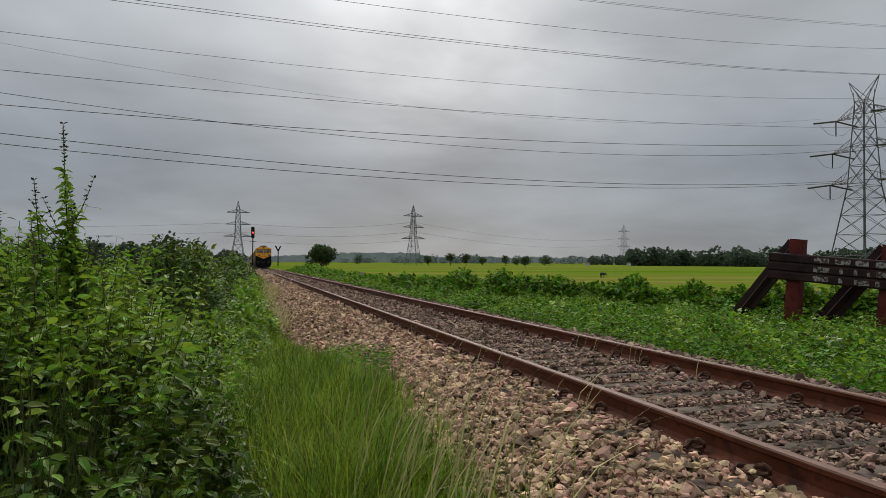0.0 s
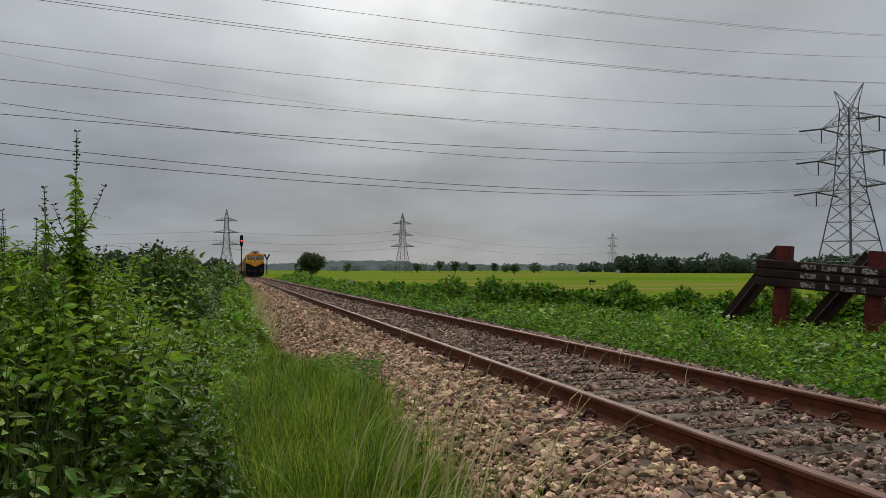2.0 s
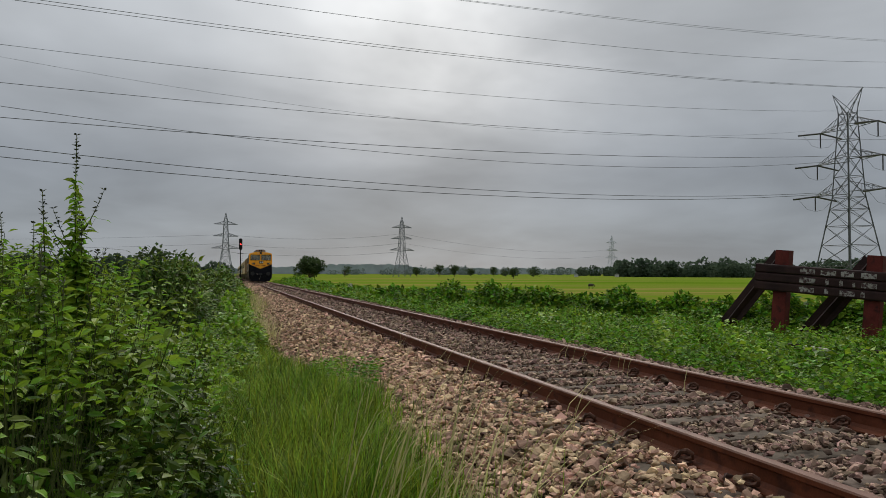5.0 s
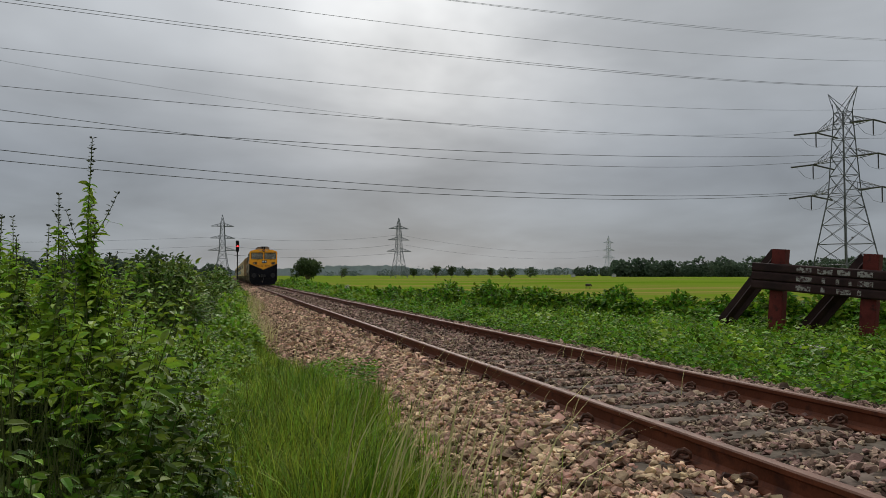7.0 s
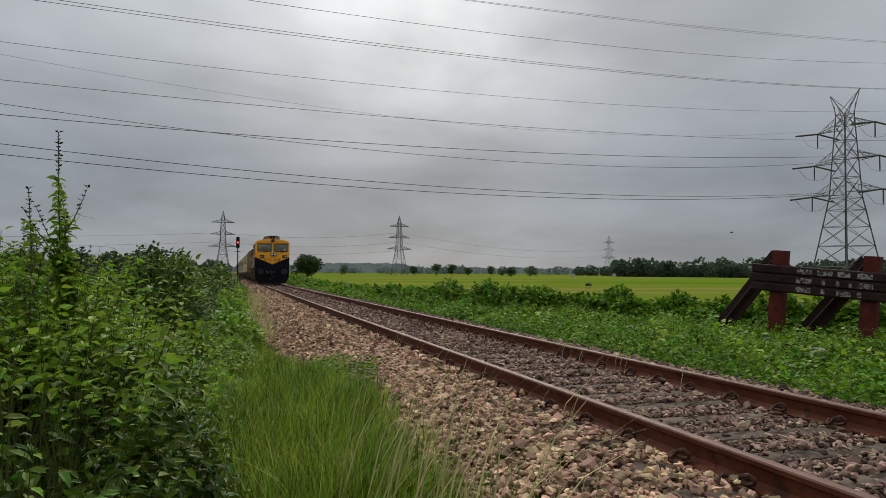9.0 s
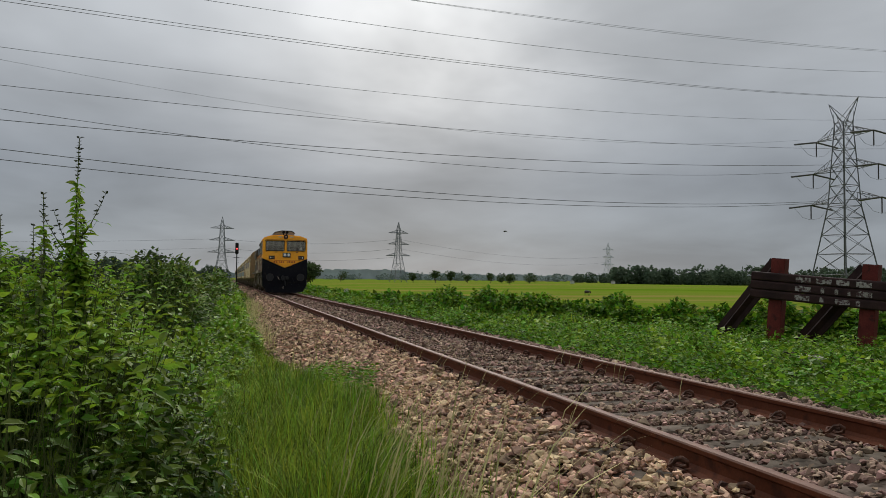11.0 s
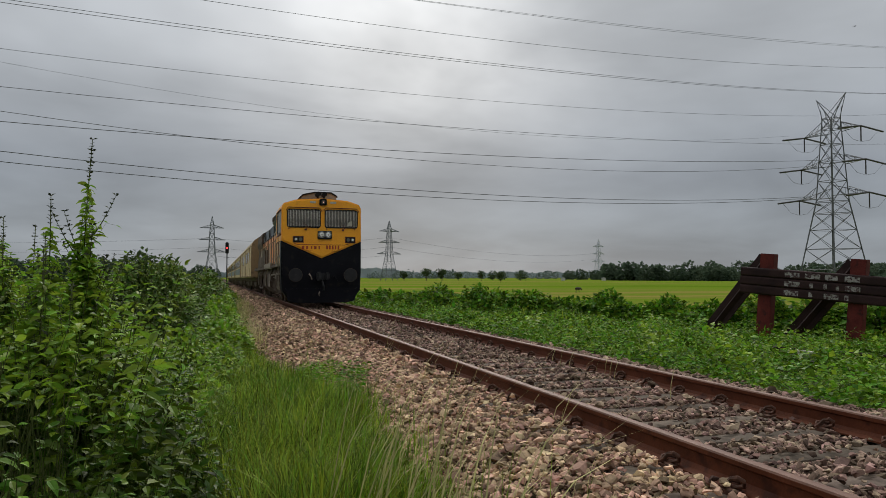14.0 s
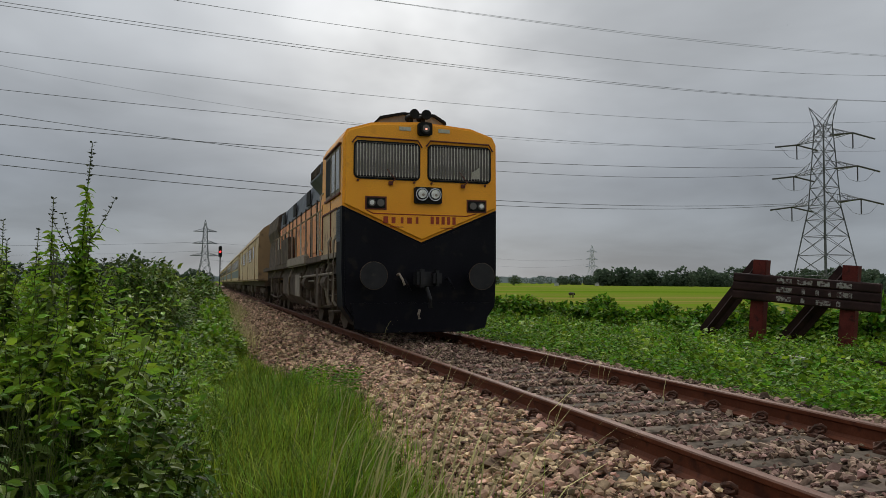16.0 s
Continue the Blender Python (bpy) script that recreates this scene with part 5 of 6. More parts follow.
def build_undergrowth():
    n = 4800
    y = 1.55 + 11.5 * RNG.random(n) ** 1.7
    x = (-0.33 * y - 0.35) + (0.33 * y + 0.95) * RNG.random(n)
    top = bush_top(x, y) + RNG.normal(0, 0.06, n)
    g = gz(x, y)
    ok = (top > g + 0.16) & (np.hypot(x, y) > 1.5)
    x, y, top, g = x[ok], y[ok], top[ok], g[ok]
    keep = RNG.random(len(x)) < np.clip(1.25 - 0.05 * y, 0.5, 1)
    x, y, top, g = x[keep], y[keep], top[keep], g[keep]
    # single shrubs: every stalk belongs to the nearest root
    roots = np.array([(-0.55, 2.3), (0.05, 2.9), (-0.95, 3.4), (-0.3, 4.1), (0.3, 4.6), (-1.4, 4.9), (-0.7, 5.6), (0.1, 6.3), (-1.7, 6.8), (-0.9, 7.8), (0.1, 8.6), (-2.2, 9.0), (-1.0, 10.2), (0.0, 11.3), (-2.6, 11.6)])
    own = np.argmin((x[:, None] - roots[None, :, 0]) ** 2 + (y[:, None] - roots[None, :, 1]) ** 2, 1)
    for r in range(len(roots)):
        m = own == r
        if m.sum() < 5:
            continue
        zr = float(gz(roots[r, 0], roots[r, 1]))
        b = thing("shrub", pose(roots[r, 0], roots[r, 1], zr), "dense leafy green weed shrub on the railway bank", "shrub", "shrubs on the bank")
        o = np.array([roots[r, 0], roots[r, 1], zr])
        base = np.stack([x[m], y[m], g[m]], 1) - o
        far = roots[r, 1] > 6
        (a, e), (P, A, Z) = stalks(base, top[m] - zr, 100 + r, 0.092 if not far else 0.11, 0.046 if not far else 0.058, 0.75)
        X, Y, Zw = P[:, 0] + o[0], P[:, 1] + o[1], P[:, 2] + zr
        hollow = (X < -0.46 + 0.1 * waves(Y, Zw, 0.3)) & (Y > 2.6) & (Y < 4.7) & (Zw > -0.1) & (Zw < 0.58 + 0.1 * waves(X, Y, 0.25)) & (RNG.random(len(X)) < 0.95)
        hollow |= (X < -0.38 + 0.12 * waves(Y, Zw, 0.2)) & (Y <= 2.6) & (RNG.random(len(X)) < 0.78)
        P, A, Z = P[~hollow], A[~hollow], Z[~hollow]
        v, t = rod_set(a, e, 0.0020)
        tagged(put("twig_mass", array_mesh("twig_mass", v, t), M_stem, b), kind="stuff")
        if r in (0, 2):
            # bare dead twigs inside the hollow
            k = 40
            a = np.stack([RNG.uniform(-0.30, 0.20, k), RNG.uniform(0.0, 0.4, k), RNG.uniform(0.3, 1.0, k)], 1)
            d = flat_dirs(k) * 0.8 + UP * RNG.normal(0.3, 0.5, k)[:, None]
            v, t = rod_set(a, a + unit(d) * RNG.uniform(0.10, 0.30, k)[:, None], 0.003)
            tagged(put("dead_twigs", array_mesh("dead_twigs", v, t), M_twig, b, "bare brown twigs inside the shrub"), kind="stuff")
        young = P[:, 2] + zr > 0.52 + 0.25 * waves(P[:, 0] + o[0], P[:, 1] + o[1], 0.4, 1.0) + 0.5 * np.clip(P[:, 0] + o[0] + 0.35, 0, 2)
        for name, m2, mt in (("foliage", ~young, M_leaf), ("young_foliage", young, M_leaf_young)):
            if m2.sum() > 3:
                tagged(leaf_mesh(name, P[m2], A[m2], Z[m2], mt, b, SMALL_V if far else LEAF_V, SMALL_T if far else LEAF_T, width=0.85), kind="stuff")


def shell_bush(x, y, rx, ry, top, seed, mat, leaf, n, label, group, tv=LEAF_V, tt=LEAF_T, name="bush"):
    """A rounded bush with leaves hung on an uneven shell over bent twigs."""
    rng = np.random.default_rng(seed)
    g = float(gz(x, y)) - 0.05
    h = top - g
    b = thing(name, pose(x, y, g), label, "bush", group)
    d = unit(rng.normal(0, 1, (n, 3)) * np.array([1, 1, 0.9]))
    d[:, 2] = np.abs(d[:, 2])
    lump = 1 + 0.22 * np.sin(d[:, 0] * 5 + seed) * np.sin(d[:, 1] * 6 + 2 * seed) + 0.14 * np.sin(d[:, 2] * 9 + d[:, 0] * 8 + seed)
    rad = lump * rng.uniform(0.72, 1.06, n)
    P = d * np.stack([rad * rx, rad * ry, rng.uniform(0.78, 1.03, n) * (0.94 + 0.08 * np.sin(d[:, 0] * 6 + seed)) * h], 1)
    A = d * np.array([1, 1, 0.3]) + rng.normal(0, 0.45, (n, 3)) - UP * 0.25
    U = unit(d + UP * 0.8 + rng.normal(0, 0.35, (n, 3)))
    v, t = scatter(tv, tt, P, A, U, leaf * rng.uniform(0.6, 1.25, n))
    tagged(put("foliage", array_mesh("foliage", v, t), mat, b), kind="stuff")
    k = 40
    e = unit(rng.normal(0, 1, (k, 3))); e[:, 2] = np.abs(e[:, 2]) + 0.2
    e = unit(e) * np.array([rx, ry, h]) * 0.9
    s = rng.normal(0, 0.12, (k, 3)); s[:, 2] = 0
    v, t = rod_set(s, e, 0.012)
    tagged(put("twig_mass", array_mesh("twig_mass", v, t), M_stem, b), kind="stuff")
    return b


def build_bank_bushes():
    lab, grp = "dark green climber-covered bush beside the track", "climber bushes along the bank"
    for i, (x, y, rx, ry, top) in enumerate(((-1.05, 13.8, 0.85, 0.9, 1.50), (-1.9, 14.6, 0.85, 1.2, 1.20), (-0.90, 16.4, 0.7, 1.2, 1.24), (-2.8, 15.0, 0.9, 1.2, 0.95), (-1.15, 18.8, 0.85, 1.4, 1.28), (-2.6, 18.5, 1.0, 1.4, 1.05),
                                             (-0.85, 23.0, 0.85, 1.6, 1.24), (-2.4, 23.5, 1.2, 1.6, 1.1), (-0.5, 28.5, 0.85, 2.0, 1.2), (-0.25, 35.0, 0.85, 2.6, 1.18), (-2.4, 31.0, 1.4, 2.4, 1.2), (-0.2, 43.0, 0.85, 3.4, 1.1))):
        shell_bush(x, y, rx, ry, top, 30 + i, M_leaf_dark, 0.105 if y < 17 else (0.14 if y < 25 else 0.22), 6500 if y < 17 else 3000, lab, grp, tv=LEAF_V if y < 14.5 else SMALL_V, tt=LEAF_T if y < 14.5 else SMALL_T)
    lab, grp = "low bright green herb clump on the railway bank", "herb clumps on the bank"
    for i, (x, y, rx, ry, top) in enumerate(((-0.55, 7.6, 0.7, 1.0, 0.22), (-0.95, 9.6, 0.8, 1.4, 0.50), (-0.30, 9.2, 0.7, 1.2, 0.06), (-0.45, 11.8, 0.8, 1.5, 0.42), (0.10, 12.6, 0.6, 1.3, 0.05), (-0.10, 15.2, 0.6, 1.5, 0.36), (0.28, 17.0, 0.5, 1.6, 0.16), (0.02, 19.5, 0.6, 1.6, 0.52), (0.10, 24.0, 0.6, 2.2, 0.62), (0.25, 30.0, 0.6, 2.6, 0.60))):
        shell_bush(x, y, rx * 0.85, ry, top - 0.12, 110 + i, M_leaf_young, 0.085 if y < 14 else 0.14, 2600, lab, grp, tv=SMALL_V, tt=SMALL_T, name="herb_clump")
    lab, grp = "low broad-leaved green bush beyond the track", "bushes along the field edge"
    spots = ((9.2, 25.5, 0.9, 0.9, 0.62), (10.3, 24.0, 0.8, 0.8, 0.46), (11.4, 23.8, 0.9, 0.8, 0.34), (12.4, 22.4, 0.8, 0.8, 0.42), (8.6, 29.5, 1.0, 1.4, 0.62), (10.2, 29.0, 1.0, 1.0, 0.36), (7.9, 36.0, 1.1, 2.0, 0.15),
             (9.4, 37.0, 1.2, 2.0, 0.15), (7.6, 45.0, 1.2, 3.0, 0.10), (13.6, 20.6, 0.8, 0.9, 0.28), (13.4, 18.0, 0.8, 0.8, 0.32), (14.4, 17.2, 0.9, 0.8, 0.40), (14.9, 15.6, 0.8, 0.8, 0.45), (11.9, 20.3, 0.6, 0.6, 0.18),
             (15.3, 14.2, 0.9, 0.9, 0.55), (16.4, 13.9, 1.0, 0.9, 0.85), (15.6, 12.6, 0.8, 0.7, 0.7), (16.9, 15.4, 0.9, 0.9, 0.6), (14.6, 12.3, 0.6, 0.6, 0.15), (7.4, 58.0, 1.3, 4.0, 0.1), (7.6, 72.0, 1.4, 5.0, 0.2), (8.0, 90.0, 1.6, 7.0, 0.35), (9.5, 110.0, 2.0, 9.0, 0.5))
    for i, (x, y, rx, ry, top) in enumerate(spots):
        shell_bush(x, y, rx * 1.3, ry * 1.2, top + 0.06 + 0.10 * math.sin(2.4 * i), 60 + i, M_leaf_lime, 0.20 if y < 32 else 0.28, 1900, lab, grp, tv=SMALL_V, tt=SMALL_T)


# ---- tall weeds that stand above the shrubs ----
SWAY = []


def tall_weed(x, y, top, seed, shoots, reach, label, big=False):
    rng = np.random.default_rng(seed)
    g = float(gz(x, y))
    w = thing("tall_weed", pose(x, y, g), label, "weed", "tall flowering weeds")
    h = top - g
    P, A, Z = [], [], []
    main = [Vector((0.02 * math.sin(q * 5 + seed), 0.02 * math.cos(q * 4), h * q)) for q in np.linspace(0, 1, 9)]
    branches = [(main, 0.40, 0.915 if shoots > 10 else 0.94, 0.008)]
    for k in range(shoots):
        q = rng.uniform(0.45, 0.84)
        a = rng.uniform(0, 6.28)
        r, up = reach * rng.uniform(0.4, 1.0) * np.clip(2.2 - 2.1 * q, 0.3, 1), h * rng.uniform(0.05, 0.13)
        o = Vector((0, 0, h * q))
        br = [o + Vector((math.cos(a) * r * s, math.sin(a) * r * s, up * s ** 1.3)) for s in np.linspace(0, 1, 6)]
        branches.append((br, 0.0, rng.uniform(0.55, 0.8), 0.004))
    for k, (br, start, spike_at, thick) in enumerate(branches):
        bm = bmesh.new()
        tube(bm, br, [thick * (1 - 0.75 * s) for s in np.linspace(0, 1, len(br))], 5)
        part("branch" if k else "stem", bm, M_stem, w, smooth=True)
        L = sum((b - a).length for a, b in zip(br, br[1:]))
        n = int(L * (1 - start) / 0.018)
        SP, SA, SZ = [], [], []
        for i in range(n):
            q = start + (1 - start) * i / max(n - 1, 1)
            f = q * (len(br) - 1)
            j = min(int(f), len(br) - 2)
            p = br[j].lerp(br[j + 1], f - j)
            spike = q > spike_at
            for s in (0, 2.1, 4.2) if spike else ((0, math.pi) if k else (0, 1.6, 3.1, 4.7)):
                a = i * 1.9 + seed + s + rng.normal(0, 0.3)
                if spike:
                    SP.append(p); SA.append((math.cos(a), math.sin(a), 0.7 + rng.normal(0, 0.3))); SZ.append((0.027 if i % 3 == 0 else 0.018) * (1.5 - q * 0.6))
                else:
                    P.append(p); A.append((math.cos(a), math.sin(a), -0.25 + rng.normal(0, 0.4)))
                    Z.append((0.112 if not k else 0.074) * (1.15 - 0.75 * (q - start) / (spike_at - start)) * rng.uniform(0.7, 1.2))
        if SP:
            tagged(leaf_mesh("flower_spike", np.array(SP), np.array(SA), np.array(SZ), M_spike, w, SMALL_V, SMALL_T, 0.9), "dark seed heads up the spike", kind="stuff")
    if big and shoots > 10:
        # single leaves on hair-thin side twigs
        for dx, dz in ((0.115, 0.835), (0.20, 0.775), (0.235, 0.725)):
            bm = bmesh.new()
            tube(bm, [(0, 0, h * (dz - 0.05)), (dx * 0.6, 0, h * dz + 0.01), (dx, 0, h * dz)], 0.0008, 3)
            part("branch", bm, M_stem, w)
            P.append((dx, 0, h * dz)); A.append((0.8, -0.3, -0.4)); Z.append(0.032)
    tagged(leaf_mesh("foliage", np.array(P), np.array(A), np.array(Z), M_leaf_young if big else M_leaf, w, width=0.9), kind="stuff")
    SWAY.append((w, x, y, g, h))
    return w


def build_weeds():
    tall_weed(-0.64, 3.92, 1.66, 1, 30, 0.30, "tall green flowering weed with a slender spike", True)
    lab = "smaller flowering weed with dark seed heads"
    spots = [(-0.79, 3.80, 1.37, 9, 0.24), (-0.98, 3.9, 1.18, 9, 0.22), (-0.86, 4.3, 1.22, 8, 0.24), (-1.07, 4.15, 1.30, 5, 0.15), (-0.70, 4.15, 1.30, 9, 0.26), (-1.15, 4.4, 1.12, 6, 0.2), (-0.74, 3.5, 1.12, 9, 0.24),
             (-1.3, 4.6, 1.24, 6, 0.2), (-1.22, 4.9, 1.34, 4, 0.16), (-1.0, 4.7, 1.28, 7, 0.22), (-0.68, 3.35, 1.10, 10, 0.22), (-0.60, 3.25, 0.98, 8, 0.2)]
    for i, (x, y, top, sh, r) in enumerate(spots):
        tall_weed(x, y, top, 10 + i, sh, r, lab, i % 3 != 1)


# ---- grass ----
def build_grass():
    def field(n, x0, x1, y0, y1, l0, l1, w, pw=1.0, left_edge=False, bend=(0.15, 0.75)):
        y = y0 + (y1 - y0) * RNG.random(n) ** pw
        hi = ballast_edge(y) + 0.10 * RNG.normal(0, 1, n) if left_edge else x1
        if left_edge:
            x0 = x0 - 0.20 * np.maximum(y - 4.5, 0) * (y < 22)
        x = x0 + (hi - x0) * RNG.random(n)
        if left_edge:
            # blades gather in tufts
            cell = np.floor(np.stack([x, y], 1) / 0.13)
            h1, h2 = np.modf(np.abs(np.sin(cell @ np.array([12.99, 78.23])) * 43758.5))[0], np.modf(np.abs(np.sin(cell @ np.array([39.35, 11.13])) * 24634.6))[0]
            pull = 0.55 * (RNG.random(n) < 0.8)
            x, y = x + pull * ((cell[:, 0] + h1) * 0.13 - x), y + pull * ((cell[:, 1] + h2) * 0.13 - y)
        base = np.stack([x, y, gz(x, y) - 0.01], 1)
        return blades(base, flat_dirs(n) + np.array([0.25, -0.05, 0]), RNG.uniform(l0, l1, n) * (0.7 + 0.5 * (waves(x, y, 0.6, 2.0) * 0.5 + 0.5)) * (np.clip(0.45 + (ballast_edge(y) - x) * 0.9, 0.4, 1) if left_edge else 1), w * RNG.uniform(0.6, 1.3, n), RNG.uniform(*bend, n))
    near = joined([field(17000, 0.15, 1.6, 2.3, 9.0, 0.30, 0.80, 0.0075, 0.95, True), field(24000, 0.3, 1.6, 9, 22, 0.25, 0.52, 0.011, 1.2, True), field(11000, -0.6, 1.9, 22, 70, 0.25, 0.5, 0.03, 1.2, True), field(4500, -1.6, 1.3, -9, 2.2, 0.2, 0.5, 0.014)])
    ob = put("grass", array_mesh("grass", *near), M_grass)
    tagged(ob, "tall fine green grass along the ballast edge", "grass", kind="stuff")
    right = joined([field(11000, 8.0, 22.0, 20, 60, 0.25, 0.6, 0.04), field(9000, 6.2, 9.0, 34, 120, 0.3, 0.6, 0.06), field(5000, 14, 40, 14, 40, 0.2, 0.5, 0.04)])
    ob = put("meadow_grass", array_mesh("meadow_grass", *right), M_grass)
    tagged(ob, "rough green grass between the track and the fields", "grass", kind="stuff")
    # seed stems that stand over the green blades
    n = 420
    x, y = RNG.uniform(0.2, 1.35, n), 2.4 + 7 * RNG.random(n) ** 1.3
    sv = blades(np.stack([x, y, gz(x, y)], 1), flat_dirs(n) + np.array([0.4, 0, 0]), RNG.uniform(0.55, 0.95, n), 0.004 * RNG.uniform(0.7, 1.3, n), RNG.uniform(0.1, 0.5, n))
    ob = put("seed_stems", array_mesh("seed_stems", *sv), M_leaf_young)
    tagged(ob, "thin light green grass stems above the blades", "grass", kind="stuff")
    # dry stalks: long pale stems in the grass, short ones beside the rail, a bleached patch farther on
    def dry(n, x0, x1, y0, y1, l0, l1, w, lean, b0=0.3, b1=0.9):
        x, y = RNG.uniform(x0, x1, n), RNG.uniform(y0, y1, n)
        return blades(np.stack([x, y, gz(x, y)], 1), flat_dirs(n) * 0.5 + np.array(lean), RNG.uniform(l0, l1, n), w * RNG.uniform(0.7, 1.3, n), RNG.uniform(b0, b1, n))
    d = joined([dry(34, 0.50, 1.10, 2.7, 4.2, 0.95, 1.35, 0.0095, (0.9, 0.35, 0), 0.22, 0.6), dry(18, 0.50, 1.20, 2.6, 5.0, 0.75, 1.25, 0.0088, (0.9, 0.2, 0)), dry(50, 0.4, 1.3, 3.5, 8, 0.5, 0.85, 0.0065, (0.5, 0, 0)), dry(26, 2.15, 2.62, 3.0, 12.0, 0.30, 0.75, 0.0075, (0.9, -0.3, 0)), dry(12, 4.1, 4.5, 5, 11, 0.3, 0.5, 0.006, (0.9, 0.2, 0)),
                dry(420, 0.35, 1.05, 17, 30, 0.35, 0.75, 0.012, (0.2, 0, 0)), dry(500, 0.7, 1.5, 30, 48, 0.25, 0.55, 0.018, (0.2, 0, 0)), dry(260, 1.3, 2.1, 3.0, 10, 0.1, 0.3, 0.004, (0.3, 0, 0))])
    ob = put("dry_grass", array_mesh("dry_grass", *d), M_dry)
    tagged(ob, "pale dry grass stalks beside the ballast", "grass", kind="stuff")


def build_herbs():
    """Low leafy herbs that carpet the ground beyond the track."""
    def carpet(n, y0, y1, x0, x1, size, tall, tv, tt, pw=1.0):
        y = y0 + (y1 - y0) * RNG.random(n) ** pw
        x = x0 + (x1 - x0) * RNG.random(n) ** 1.2 + 0.35 * waves(y, y, 1.5, 2.0)
        m = (x < 1.1 * y + 1.0) & (x > 5.75 + 0.25 * waves(y, y, 0.9, 1.0))
        x, y = x[m], y[m]
        n = len(x)
        cl = 0.35 + 0.5 * waves(x, y, 0.45, 7.0) + 0.75 * np.clip(waves(x, y, 1.5, 3.0) + 0.1, 0, 1)
        p = np.stack([x, y, gz(x, y) + (0.02 + tall * RNG.random(n)) * (0.35 + cl)], 1)
        return scatter(tv, tt, p, flat_dirs(n) + UP * RNG.normal(0.1, 0.35, n)[:, None], UP + RNG.normal(0, 0.4, (n, 3)), size * RNG.uniform(0.6, 1.3, n))
    n = 16000
    y = RNG.uniform(7, 24, n); x = 6.6 + 9.5 * RNG.random(n)
    m = (waves(x, y, 0.8, 9.0) > 0.25) & (x < 1.08 * y + 1)
    x, y = x[m], y[m]
    n = len(x)
    p = np.stack([x, y, gz(x, y) + 0.05 + 0.40 * RNG.random(n) * np.clip(waves(x, y, 0.8, 9.0) * 1.8, 0, 1)], 1)
    v, t = scatter(SMALL_V, SMALL_T, p, flat_dirs(n) + UP * RNG.normal(0.0, 0.4, n)[:, None], UP + RNG.normal(0, 0.5, (n, 3)), 0.125 * RNG.uniform(0.6, 1.3, n), 1.2)
    ob = put("herb_clumps", array_mesh("herb_clumps", v, t), M_leaf_young)
    tagged(ob, "taller clumps of light green leafy herbs", "weeds", kind="stuff")
    v, t = joined([carpet(30000, 4.5, 17, 5.8, 15.5, 0.085, 0.22, SMALL_V, SMALL_T), carpet(20000, 16, 34, 5.9, 16, 0.12, 0.30, SMALL_V, SMALL_T), carpet(14000, 34, 110, 5.9, 9.5, 0.2, 0.3, SMALL_V, SMALL_T, 1.4)])
    ob = put("herb_carpet", array_mesh("herb_carpet", v, t), M_leaf_lime)
    tagged(ob, "bright green low herbs carpeting the ground", "weeds", kind="stuff")
    # leafy mounds that break up the carpet
    k = 240
    my = 5.5 + 19 * RNG.random(k) ** 1.1
    mx = 6.5 + RNG.random(k) * np.minimum(0.95 * my, 10.0)
    mr, mh = RNG.uniform(0.22, 0.60, k), RNG.uniform(0.18, 0.52, k)
    own = np.repeat(np.arange(k), 150)
    d = unit(RNG.normal(0, 1, (len(own), 3)))
    d[:, 2] = np.abs(d[:, 2])
    rad = RNG.uniform(0.75, 1.08, len(own)) * (1 + 0.2 * np.sin(5 * d[:, 0] + own) * np.sin(4 * d[:, 1] + 2 * own))
    px, py = mx[own] + d[:, 0] * mr[own] * rad, my[own] + d[:, 1] * mr[own] * rad
    p = np.stack([px, py, gz(px, py) + 0.03 + d[:, 2] * mh[own] * rad], 1)
    v, t = scatter(SMALL_V, SMALL_T, p, d * np.array([1, 1, 0.2]) + RNG.normal(0, 0.4, d.shape) - UP * 0.15, unit(d + UP * 0.7), 0.075 * RNG.uniform(0.6, 1.35, len(own)), 1.25)
    ob = put("herb_mounds", array_mesh("herb_mounds", v, t), M_leaf_lime)
    tagged(ob, "rounded leafy green herb mounds beside the track", "weeds", kind="stuff")
    # the same herbs reach into the grass by the ballast
    n = 2600
    y = RNG.uniform(7.5, 11.5, n); x = 1.15 + 0.75 * RNG.random(n) * (1 - np.abs(y - 9.5) / 2.6)
    p = np.stack([x, y, gz(x, y) + 0.02 + 0.22 * RNG.random(n)], 1)
    v, t = scatter(SMALL_V, SMALL_T, p, flat_dirs(n) + UP * 0.2, UP + RNG.normal(0, 0.4, (n, 3)), 0.06 * RNG.uniform(0.6, 1.3, n))
    ob = put("bank_herbs", array_mesh("bank_herbs", v, t), M_leaf_lime)
    tagged(ob, "patch of leafy herbs at the ballast edge", "weeds", kind="stuff")


